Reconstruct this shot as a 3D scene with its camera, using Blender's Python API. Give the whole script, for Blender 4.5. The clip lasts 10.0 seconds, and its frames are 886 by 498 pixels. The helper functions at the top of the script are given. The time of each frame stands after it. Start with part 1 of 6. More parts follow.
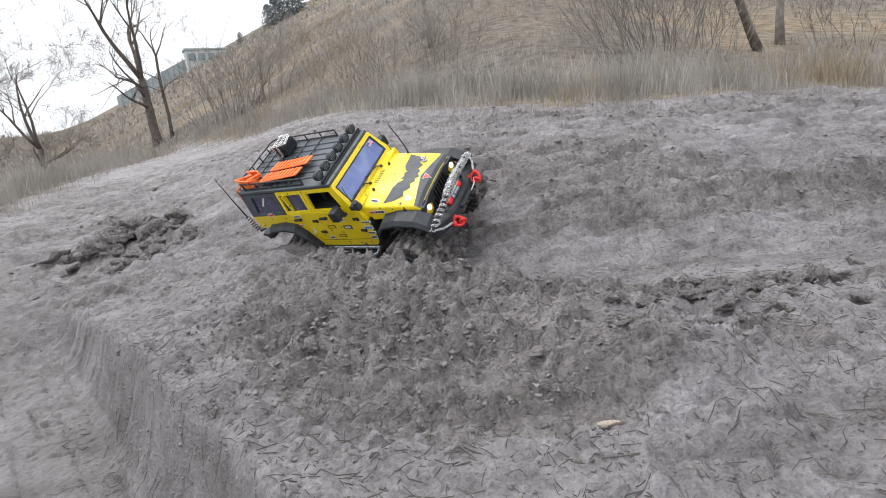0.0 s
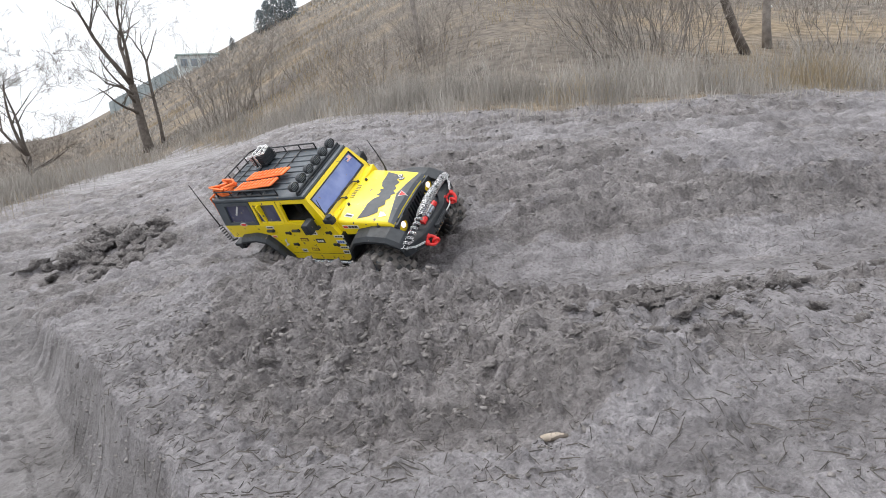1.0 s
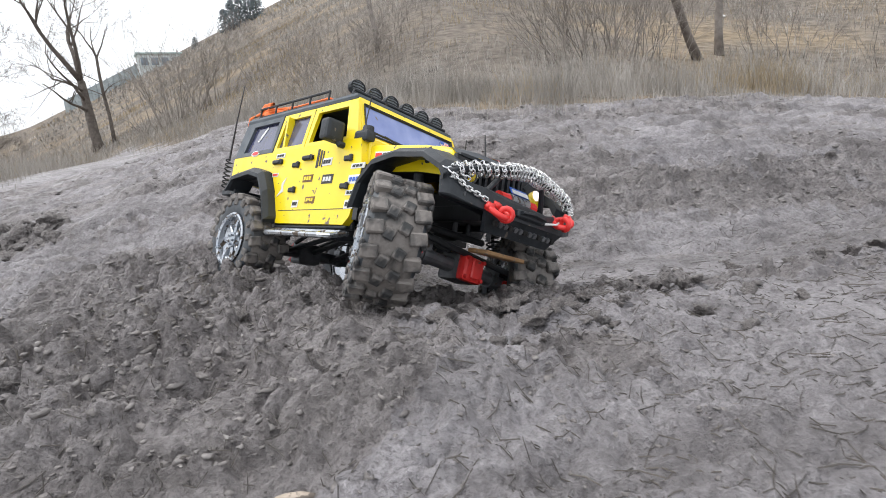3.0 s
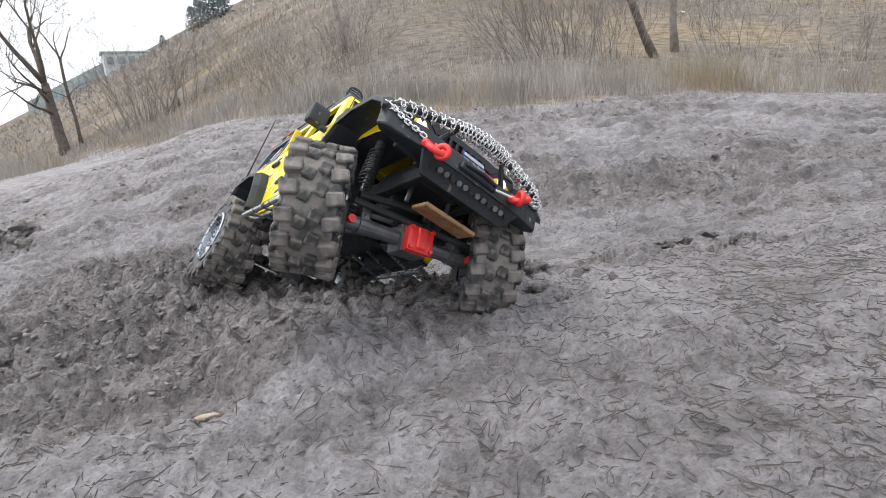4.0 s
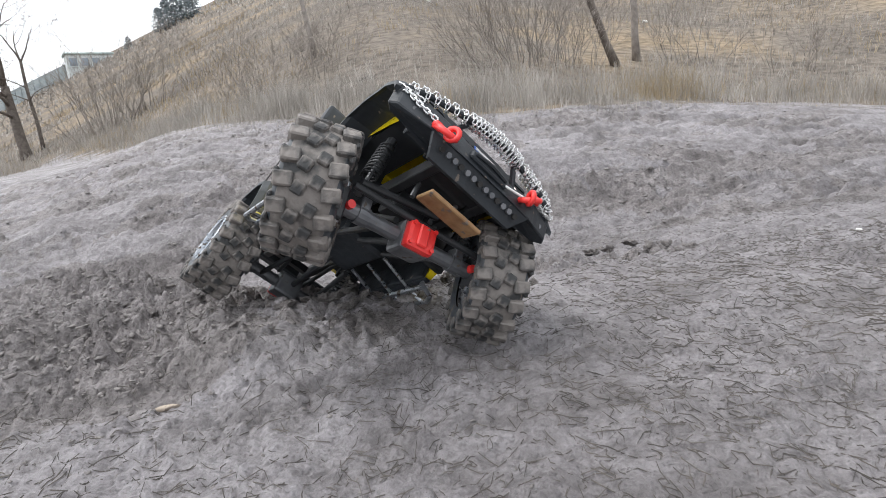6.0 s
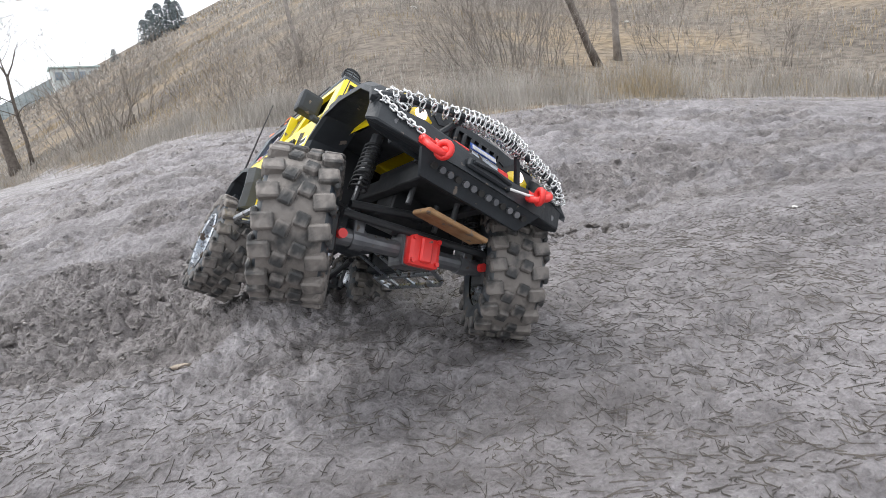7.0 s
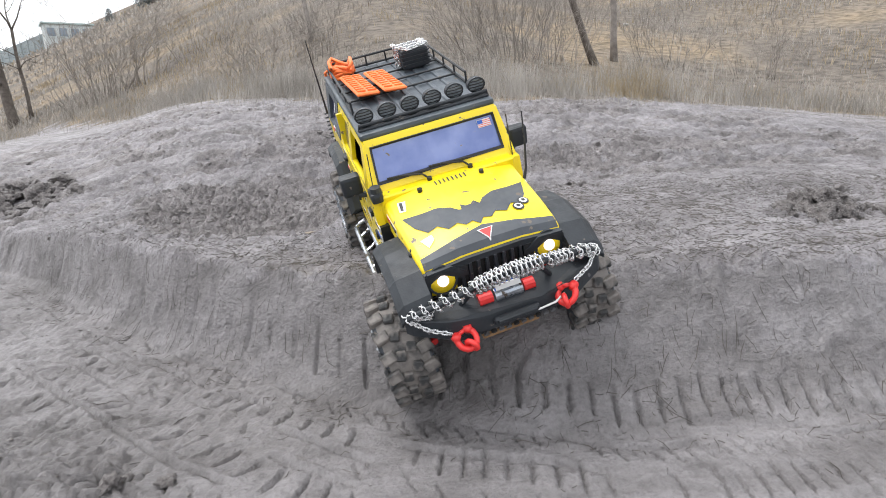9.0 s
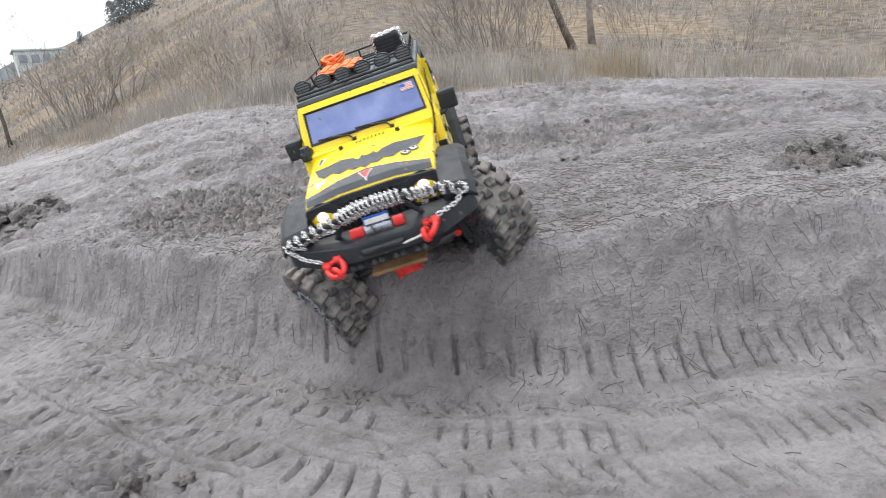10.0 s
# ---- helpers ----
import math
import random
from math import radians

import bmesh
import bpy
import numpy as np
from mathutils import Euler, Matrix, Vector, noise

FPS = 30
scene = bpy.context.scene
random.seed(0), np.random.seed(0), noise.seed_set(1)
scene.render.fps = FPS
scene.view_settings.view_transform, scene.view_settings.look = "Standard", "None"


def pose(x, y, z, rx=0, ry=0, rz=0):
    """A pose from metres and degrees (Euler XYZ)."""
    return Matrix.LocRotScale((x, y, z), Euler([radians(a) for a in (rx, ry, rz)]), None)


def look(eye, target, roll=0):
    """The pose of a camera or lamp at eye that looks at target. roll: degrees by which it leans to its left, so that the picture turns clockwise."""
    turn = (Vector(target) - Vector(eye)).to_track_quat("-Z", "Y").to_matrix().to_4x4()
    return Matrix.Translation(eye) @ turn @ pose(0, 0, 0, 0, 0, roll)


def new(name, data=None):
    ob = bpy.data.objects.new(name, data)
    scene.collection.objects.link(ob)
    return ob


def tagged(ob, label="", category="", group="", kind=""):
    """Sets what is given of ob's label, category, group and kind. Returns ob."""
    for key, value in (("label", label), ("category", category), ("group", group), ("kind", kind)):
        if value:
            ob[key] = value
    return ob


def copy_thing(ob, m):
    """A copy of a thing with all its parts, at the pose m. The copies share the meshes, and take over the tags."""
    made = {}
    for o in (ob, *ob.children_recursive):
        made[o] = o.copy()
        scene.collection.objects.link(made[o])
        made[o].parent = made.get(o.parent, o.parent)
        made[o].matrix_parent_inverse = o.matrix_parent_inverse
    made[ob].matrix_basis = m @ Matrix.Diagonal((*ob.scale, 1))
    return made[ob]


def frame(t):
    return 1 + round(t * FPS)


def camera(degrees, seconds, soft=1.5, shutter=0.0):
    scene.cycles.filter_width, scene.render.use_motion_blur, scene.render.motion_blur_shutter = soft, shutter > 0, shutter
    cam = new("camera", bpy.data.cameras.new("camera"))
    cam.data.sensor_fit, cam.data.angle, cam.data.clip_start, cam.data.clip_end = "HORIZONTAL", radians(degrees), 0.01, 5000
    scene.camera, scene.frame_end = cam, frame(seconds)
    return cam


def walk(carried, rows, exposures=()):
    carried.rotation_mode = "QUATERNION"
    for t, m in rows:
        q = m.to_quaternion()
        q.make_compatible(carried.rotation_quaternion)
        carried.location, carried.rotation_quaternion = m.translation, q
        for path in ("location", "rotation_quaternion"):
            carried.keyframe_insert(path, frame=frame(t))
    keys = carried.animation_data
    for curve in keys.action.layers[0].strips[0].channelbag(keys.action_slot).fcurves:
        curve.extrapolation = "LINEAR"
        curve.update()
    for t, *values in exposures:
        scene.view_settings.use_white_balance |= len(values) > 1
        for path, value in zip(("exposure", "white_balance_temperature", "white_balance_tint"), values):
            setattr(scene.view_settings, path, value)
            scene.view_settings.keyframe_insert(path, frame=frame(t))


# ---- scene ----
# the camera: a small action camera carried low over the mud
cam = camera(76.2, 10.0, 0.9, 0.15)
CAM = [
    (0.0, 0.0038, 0.0412, 0.4680, 75.70, 4.21, 0.72),
    (0.5, 0.0105, 0.0442, 0.4727, 75.85, 4.30, 0.48),
    (1.0, 0.0447, 0.0491, 0.4683, 76.06, 4.48, 0.07),
    (1.5, 0.0766, 0.0610, 0.4817, 76.28, 4.68, -0.46),
    (2.0, 0.1456, 0.0669, 0.4655, 76.27, 4.50, -1.51),
    (2.5, 0.1549, 0.1542, 0.4258, 76.25, 3.87, -2.55),
    (2.7, 0.1600, 0.1866, 0.4132, 76.45, 3.24, -2.65),
    (3.2, 0.2051, 0.1280, 0.4209, 76.09, 3.94, -3.56),
    (3.8, 0.2568, 0.0136, 0.4382, 75.57, 4.71, -4.78),
    (4.0, 0.2734, 0.0013, 0.4522, 75.65, 4.44, -5.56),
    (4.5, 0.2846, -0.0358, 0.4631, 75.68, 4.61, -6.96),
    (5.0, 0.3190, -0.0631, 0.4763, 75.79, 4.88, -7.87),
    (5.2, 0.3165, -0.0567, 0.4934, 75.43, 4.05, -7.75),
    (5.9, 0.3101, -0.0720, 0.4779, 75.69, 3.94, -8.16),
    (6.3, 0.3267, -0.1361, 0.4796, 76.19, 5.46, -8.60),
    (6.5, 0.3265, -0.1396, 0.4827, 76.18, 5.54, -8.75),
    (7.0, 0.3236, -0.1874, 0.4675, 76.14, 5.69, -9.35),
    (7.5, 0.3255, -0.2459, 0.4383, 75.81, 4.93, -9.76),
    (8.0, 0.2766, -0.4165, 0.4102, 75.34, 3.72, -10.05),
    (8.5, 0.2268, -0.4860, 0.4430, 75.63, 2.61, -10.62),
    (9.0, 0.1808, -0.5733, 0.4524, 74.88, 1.39, -9.73),
    (9.5, 0.1252, -0.6235, 0.4441, 73.39, 2.74, -9.72),
    (10.0, 0.1652, -0.5620, 0.4229, 74.48, 5.62, -11.66),
]
walk(cam, [(row[0], pose(*row[1:])) for row in CAM], [(0.0, 0.26), (2.5, 0.30), (5.0, 0.44), (8.0, 0.50), (10.0, 0.50)])

# ---- light: a bright overcast winter sky ----
world = bpy.data.worlds.new("overcast")
scene.world = world
world.use_nodes = True
wt = world.node_tree
wt.nodes.clear()
sky = wt.nodes.new("ShaderNodeTexSky")
sky.sky_type, sky.sun_disc = "NISHITA", False
sky.sun_elevation, sky.sun_rotation = radians(69), radians(292)
sky.air_density, sky.dust_density, sky.ozone_density = 1.0, 6.0, 1.0
veil = wt.nodes.new("ShaderNodeHueSaturation")
veil.inputs["Saturation"].default_value = 0.22
cloud = wt.nodes.new("ShaderNodeMix")
cloud.data_type = "RGBA"
cloud.inputs[0].default_value = 0.6
cloud.inputs[7].default_value = (8.6, 8.9, 9.4, 1)
back = wt.nodes.new("ShaderNodeBackground")
back.inputs["Strength"].default_value = 0.176
wout = wt.nodes.new("ShaderNodeOutputWorld")
wt.links.new(sky.outputs[0], veil.inputs["Color"])
wt.links.new(veil.outputs[0], cloud.inputs[6])
wt.links.new(cloud.outputs[2], back.inputs["Color"])
wt.links.new(back.outputs[0], wout.inputs["Surface"])
sun_data = bpy.data.lights.new("sun", "SUN")
sun_data.energy, sun_data.angle, sun_data.color = 1.0, radians(34), (1.0, 0.98, 0.95)
sun = new("sun", sun_data)
sun.matrix_world = look((-3.0, 2.2, 8.5), (0, 1, 0))


# ---- materials ----
def nodes_of(name):
    m = bpy.data.materials.new(name)
    m.use_nodes = True
    nt = m.node_tree
    return m, nt, nt.nodes["Principled BSDF"]


def mottled(name, a, b, scale, rough=(0.5, 0.8), bump=0.0, bump_scale=None, detail=6.0, metal=0.0, mud=0.0, rand=0.0, coat=0.0, thresh=(0.35, 0.65)):
    """Two colours mixed by noise, roughness by a second noise, fine relief, and splashes of dried mud."""
    m, nt, p = nodes_of(name)
    co = nt.nodes.new("ShaderNodeTexCoord")

    def noise_node(s, d):
        n = nt.nodes.new("ShaderNodeTexNoise")
        n.inputs["Scale"].default_value, n.inputs["Detail"].default_value = s, d
        nt.links.new(co.outputs["Object"], n.inputs["Vector"])
        return n

    def ramp(src, lo, hi, c0, c1):
        r = nt.nodes.new("ShaderNodeValToRGB")
        r.color_ramp.elements[0].position, r.color_ramp.elements[1].position = lo, hi
        r.color_ramp.elements[0].color, r.color_ramp.elements[1].color = c0, c1
        nt.links.new(src, r.inputs["Fac"])
        return r

    n1 = noise_node(scale, detail)
    col = ramp(n1.outputs["Fac"], *thresh, (*a, 1), (*b, 1)).outputs["Color"]
    n2 = noise_node(scale * 3.1, 3.0)
    ro = ramp(n2.outputs["Fac"], 0.3, 0.7, (rough[0],) * 3 + (1,), (rough[1],) * 3 + (1,)).outputs["Color"]
    if rand:
        info = nt.nodes.new("ShaderNodeObjectInfo")
        hsv = nt.nodes.new("ShaderNodeHueSaturation")
        mr = nt.nodes.new("ShaderNodeMapRange")
        mr.inputs["To Min"].default_value, mr.inputs["To Max"].default_value = 1 - rand, 1 + rand
        nt.links.new(info.outputs["Random"], mr.inputs["Value"])
        nt.links.new(mr.outputs[0], hsv.inputs["Value"])
        nt.links.new(col, hsv.inputs["Color"])
        col = hsv.outputs["Color"]
    if mud:
        n3 = noise_node(95.0, 5.0)
        mask = ramp(n3.outputs["Fac"], 0.70 - mud, 0.73 - mud, (0, 0, 0, 1), (1, 1, 1, 1)).outputs["Color"]
        mx = nt.nodes.new("ShaderNodeMix")
        mx.data_type = "RGBA"
        mx.inputs[7].default_value = (0.15, 0.125, 0.105, 1)
        nt.links.new(mask, mx.inputs[0])
        nt.links.new(col, mx.inputs[6])
        col = mx.outputs[2]
        mr2 = nt.nodes.new("ShaderNodeMix")
        mr2.data_type = "RGBA"
        mr2.inputs[7].default_value = (0.85, 0.85, 0.85, 1)
        nt.links.new(mask, mr2.inputs[0])
        nt.links.new(ro, mr2.inputs[6])
        ro = mr2.outputs[2]
    nt.links.new(col, p.inputs["Base Color"])
    nt.links.new(ro, p.inputs["Roughness"])
    p.inputs["Metallic"].default_value = metal
    p.inputs["Coat Weight"].default_value = coat
    if bump:
        n4 = noise_node(bump_scale or scale * 4, 8.0)
        b_ = nt.nodes.new("ShaderNodeBump")
        b_.inputs["Strength"].default_value, b_.inputs["Distance"].default_value = 0.6, bump
        nt.links.new(n4.outputs["Fac"], b_.inputs["Height"])
        nt.links.new(b_.outputs[0], p.inputs["Normal"])
    return m


def mud_material(name, dark, light, wet, relief=1.0):
    """Clay mud: broad damp and dry patches, crumbs with painted shade between them, a sheen where it is wet."""
    m, nt, p = nodes_of(name)
    co = nt.nodes.new("ShaderNodeTexCoord")

    def tex(s, d, r=0.55):
        n = nt.nodes.new("ShaderNodeTexNoise")
        n.inputs["Scale"].default_value, n.inputs["Detail"].default_value, n.inputs["Roughness"].default_value = s, d, r
        nt.links.new(co.outputs["Object"], n.inputs["Vector"])
        return n

    def ramp(src, lo, hi, c0, c1):
        r = nt.nodes.new("ShaderNodeValToRGB")
        r.color_ramp.elements[0].position, r.color_ramp.elements[1].position = lo, hi
        r.color_ramp.elements[0].color, r.color_ramp.elements[1].color = (*c0, 1), (*c1, 1)
        nt.links.new(src, r.inputs["Fac"])
        return r

    broad, mid, fine = tex(2.2, 5), tex(36, 8, 0.68), tex(210, 6, 0.62)
    c1 = ramp(broad.outputs["Fac"], 0.35, 0.68, dark, light)
    # low points of the mid and fine relief are painted darker, like shade
    c2 = ramp(mid.outputs["Fac"], 0.38, 0.56, (1 - 0.36 * relief, 1 - 0.37 * relief, 1 - 0.37 * relief), (1.0, 1.0, 1.0))
    mul = nt.nodes.new("ShaderNodeMix")
    mul.data_type, mul.blend_type = "RGBA", "MULTIPLY"
    mul.inputs[0].default_value = 1.0
    nt.links.new(c1.outputs[0], mul.inputs[6])
    nt.links.new(c2.outputs[0], mul.inputs[7])
    c3 = ramp(fine.outputs["Fac"], 0.38, 0.54, (1 - 0.36 * relief, 1 - 0.37 * relief, 1 - 0.37 * relief), (1.0, 1.0, 1.0))
    mul2 = nt.nodes.new("ShaderNodeMix")
    mul2.data_type, mul2.blend_type = "RGBA", "MULTIPLY"
    mul2.inputs[0].default_value = 1.0
    nt.links.new(mul.outputs[2], mul2.inputs[6])
    nt.links.new(c3.outputs[0], mul2.inputs[7])
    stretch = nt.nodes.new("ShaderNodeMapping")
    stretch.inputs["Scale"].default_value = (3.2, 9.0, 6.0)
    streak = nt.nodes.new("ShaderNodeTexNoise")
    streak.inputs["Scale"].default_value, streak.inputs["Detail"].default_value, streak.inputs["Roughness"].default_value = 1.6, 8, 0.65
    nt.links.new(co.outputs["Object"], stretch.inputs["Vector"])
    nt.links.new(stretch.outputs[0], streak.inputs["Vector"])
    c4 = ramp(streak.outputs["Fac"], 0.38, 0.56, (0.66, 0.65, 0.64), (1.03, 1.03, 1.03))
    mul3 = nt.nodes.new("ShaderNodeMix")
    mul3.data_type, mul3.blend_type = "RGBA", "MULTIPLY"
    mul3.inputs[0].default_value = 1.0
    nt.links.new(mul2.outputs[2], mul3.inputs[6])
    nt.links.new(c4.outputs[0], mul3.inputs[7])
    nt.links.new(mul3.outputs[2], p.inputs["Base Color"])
    ro = ramp(tex(5.5, 5).outputs["Fac"], 0.36, 0.62, (wet,) * 3, (0.72,) * 3)
    nt.links.new(ro.outputs[0], p.inputs["Roughness"])
    p.inputs["Specular IOR Level"].default_value = 0.5
    b1 = nt.nodes.new("ShaderNodeBump")
    b1.inputs["Strength"].default_value, b1.inputs["Distance"].default_value = 1.0, 0.0125 * relief
    nt.links.new(mid.outputs["Fac"], b1.inputs["Height"])
    b2 = nt.nodes.new("ShaderNodeBump")
    b2.inputs["Strength"].default_value, b2.inputs["Distance"].default_value = 1.0, 0.0042 * relief
    nt.links.new(fine.outputs["Fac"], b2.inputs["Height"])
    b0 = nt.nodes.new("ShaderNodeBump")
    b0.inputs["Strength"].default_value, b0.inputs["Distance"].default_value = 0.7, 0.028
    nt.links.new(streak.outputs["Fac"], b0.inputs["Height"])
    nt.links.new(b0.outputs[0], b1.inputs["Normal"])
    nt.links.new(b1.outputs[0], b2.inputs["Normal"])
    nt.links.new(b2.outputs[0], p.inputs["Normal"])
    return m


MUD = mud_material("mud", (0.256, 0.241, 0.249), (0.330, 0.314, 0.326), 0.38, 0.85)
MUD_DARK = mud_material("dark_mud", (0.228, 0.210, 0.210), (0.310, 0.288, 0.288), 0.34)
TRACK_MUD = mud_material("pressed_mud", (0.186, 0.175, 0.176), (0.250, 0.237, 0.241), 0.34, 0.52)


def hill_material():
    """Mud below, dry turf on the slope: chosen by the height above the road."""
    m, nt, p = nodes_of("hillside")
    co = nt.nodes.new("ShaderNodeTexCoord")

    def tex(s, d, sy=1.0):
        mp = nt.nodes.new("ShaderNodeMapping")
        mp.inputs["Scale"].default_value = (1, sy, 1)
        n = nt.nodes.new("ShaderNodeTexNoise")
        n.inputs["Scale"].default_value, n.inputs["Detail"].default_value = s, d
        nt.links.new(co.outputs["Object"], mp.inputs["Vector"])
        nt.links.new(mp.outputs[0], n.inputs["Vector"])
        return n

    def ramp(src, stops):
        r = nt.nodes.new("ShaderNodeValToRGB")
        while len(r.color_ramp.elements) < len(stops):
            r.color_ramp.elements.new(0.5)
        for e, (pos, c) in zip(r.color_ramp.elements, stops):
            e.position, e.color = pos, (*c, 1)
        nt.links.new(src, r.inputs["Fac"])
        return r

    a = ramp(tex(0.35, 8).outputs["Fac"], [(0.3, (0.135, 0.121, 0.110)), (0.50, (0.185, 0.163, 0.142)), (0.66, (0.255, 0.206, 0.150))])
    b = ramp(tex(7.0, 9, 1.15).outputs["Fac"], [(0.3, (0.5, 0.5, 0.5)), (0.62, (1.1, 1.08, 1.04))])
    mul = nt.nodes.new("ShaderNodeMix")
    mul.data_type, mul.blend_type = "RGBA", "MULTIPLY"
    mul.inputs[0].default_value = 1.0
    nt.links.new(a.outputs[0], mul.inputs[6])
    nt.links.new(b.outputs[0], mul.inputs[7])
    nt.links.new(mul.outputs[2], p.inputs["Base Color"])
    p.inputs["Roughness"].default_value = 0.95
    p.inputs["Specular IOR Level"].default_value = 0.1
    bp = nt.nodes.new("ShaderNodeBump")
    bp.inputs["Strength"].default_value, bp.inputs["Distance"].default_value = 0.8, 0.05
    nt.links.new(b.outputs[0], bp.inputs["Height"])
    nt.links.new(bp.outputs[0], p.inputs["Normal"])
    return m


HILL = hill_material()
BARK = mottled("bark", (0.085, 0.070, 0.060), (0.16, 0.138, 0.120), 14, (0.8, 0.95), 0.01, 60)
TWIG = mottled("twigs", (0.19, 0.168, 0.150), (0.31, 0.275, 0.245), 9, (0.85, 0.95))
DRY_GRASS = mottled("dry_grass", (0.25, 0.232, 0.208), (0.43, 0.40, 0.365), 1.6, (0.85, 0.95))
STRAW = mottled("straw_grass", (0.27, 0.215, 0.14), (0.38, 0.31, 0.21), 2.0, (0.85, 0.95))

# ---- the ground ----


def soft(v, w):
    return w * np.logaddexp(0, v / w)


def step(v):
    v = np.clip(v, 0, 1)
    return v * v * (3 - 2 * v)


def lattice(ix, iy, seed):
    h = (ix.astype(np.int64) * 374761393 + iy.astype(np.int64) * 668265263 + seed * 974634777) & 0xFFFFFFFF
    h = ((h ^ (h >> 13)) * 1274126177) & 0xFFFFFFFF
    h = ((h ^ (h >> 16)) * 2246822519) & 0xFFFFFFFF
    return ((h ^ (h >> 15)) & 0xFFFFFF) / float(0xFFFFFF)


def vnoise(x, y, seed=0):
    """Smooth value noise from 0 to 1."""
    ix, iy = np.floor(x), np.floor(y)
    fx, fy = x - ix, y - iy
    fx, fy = fx * fx * (3 - 2 * fx), fy * fy * (3 - 2 * fy)
    a, b = lattice(ix, iy, seed), lattice(ix + 1, iy, seed)
    c, d = lattice(ix, iy + 1, seed), lattice(ix + 1, iy + 1, seed)
    return (a * (1 - fx) + b * fx) * (1 - fy) + (c * (1 - fx) + d * fx) * fy


def fbm(x, y, octaves=4, seed=0, gain=0.5):
    s, amp, tot = 0.0, 1.0, 0.0
    for o in range(octaves):
        s = s + amp * vnoise(x * 2**o + 17.3 * o, y * 2**o - 9.1 * o, seed + o)
        tot += amp
        amp *= gain
    return s / tot


def billow(x, y, octaves=3, seed=0):
    """Rounded lumps with creases between them, 0 to 1."""
    s, amp, tot = 0.0, 1.0, 0.0
    for o in range(octaves):
        s = s + amp * (1 - np.abs(2 * vnoise(x * 2**o + 3.7 * o, y * 2**o + 5.1 * o, seed + o) - 1)) ** 1.0
        tot += amp
        amp *= 0.5
    return s / tot


def lumps(x, y, octaves=3, seed=0, gain=0.5):
    """Rounded clods parted by sharp creases, 0 to 1."""
    s, amp, tot = 0.0, 1.0, 0.0
    for o in range(octaves):
        s = s + amp * np.abs(2 * vnoise(x * 2**o + 3.7 * o, y * 2**o + 5.1 * o, seed + o) - 1) ** 0.7
        tot += amp
        amp *= gain
    return s / tot


def clods(x, y, seed, rnd=1.0):
    """Packed clods of uneven height with sharp gaps between them, 0 to 1."""
    wx, wy = x + 0.8 * (fbm(x * 0.9, y * 0.9, 2, seed + 3) - 0.5), y + 0.8 * (fbm(x * 0.9, y * 0.9, 2, seed + 8) - 0.5)
    ix, iy = np.floor(wx), np.floor(wy)
    f1, f2, own = np.full(np.shape(wx), 9.0), np.full(np.shape(wx), 9.0), np.zeros(np.shape(wx))
    for i in (-1, 0, 1):
        for j in (-1, 0, 1):
            cx_, cy_ = ix + i, iy + j
            d = np.hypot(cx_ + lattice(cx_, cy_, seed) - wx, cy_ + lattice(cx_, cy_, seed + 1) - wy)
            first = d < f1
            f2 = np.where(first, f1, np.minimum(f2, d))
            own = np.where(first, lattice(cx_, cy_, seed + 2), own)
            f1 = np.where(first, d, f1)
    return (1 - rnd + rnd * own) * np.sqrt(np.clip((f2 - f1) * 1.6, 0, 1)) * (1 - 0.35 * np.clip(f1, 0, 1))


def lip(x):
    """The edge where the upper mud breaks off to the wheel track: y of the lip at x."""
    return 0.03 + 1.14 * soft(0.16 - x, 0.12) + 0.05 * (fbm(x * 4.0, x * 0 + 2.0, 3, 40) - 0.5) - 0.03 * step((x - 0.25) / 0.25)


def lobe(x, y, cx, cy, rx, ry, turn=0.0):
    c, s = np.cos(np.radians(turn)), np.sin(np.radians(turn))
    u, v = (x - cx) * c + (y - cy) * s, -(x - cx) * s + (y - cy) * c
    return np.exp(-((u / rx) ** 2) - (v / ry) ** 2)


def churn(x, y):
    """Where wheels have thrown the mud about: 0 smooth to 1 broken up."""
    m = lobe(x, y, -0.12, 0.62, 0.34, 0.17, -38) + 0.9 * lobe(x, y, -0.02, 0.86, 0.34, 0.13, -20)
    m = m + 0.95 * lobe(x, y, -0.95, 1.75, 0.45, 0.16, -30) + 0.9 * lobe(x, y, 1.0, 0.30, 0.13, 0.06, 0)
    m = m + 0.75 * lobe(x, y, 0.62, 0.74, 0.5, 0.05, 4) + 1.1 * lobe(x, y, -0.25, -0.15, 0.22, 0.17, 20)
    m = m + 0.55 * lobe(x, y, 0.9, 1.25, 0.9, 0.16, 3) + 0.4 * lobe(x, y, 0.3, 0.55, 0.25, 0.1, 0)
    return np.clip(m, 0, 1)


def road_z(x, y):
    """The muddy road: it climbs a little to the hill's foot, falls away to the west and, far off, to the east."""
    z = 0.238 + 0.26 * np.tanh(0.10 * soft(y - 1.6, 0.3) / 0.26)
    dip = x + 0.5 + 0.25 * soft(y - 1.8, 0.2)
    z = z - (0.36 + 0.02 * soft(y - 4, 0.5)) * np.tanh(soft(-dip, 0.2) / 0.9) * np.where(y > 60, 0.0, 1.0)
    west = soft(-2.85 - 0.30 * (y - 3.1) - x, 0.3)
    z = z - 0.5 * np.tanh(west / 2.5) * np.where(y > 60, 0.0, 1.0)
    return z - 0.10 * soft(x - 2.0, 0.4) * np.exp(-np.maximum(x - 5, 0) / 8)


def slope_z(x, y):
    """The hillside: a spur that turns towards the road, steeper in the west, easing off to the east."""
    return 0.275 * y + 0.399 * x - 0.55 * 9.0 * np.tanh(soft(x - 0.7, 0.3) / 9.0) - 0.92 - 0.15 * np.tanh(soft(-x - 3, 0.6) / 4.0)


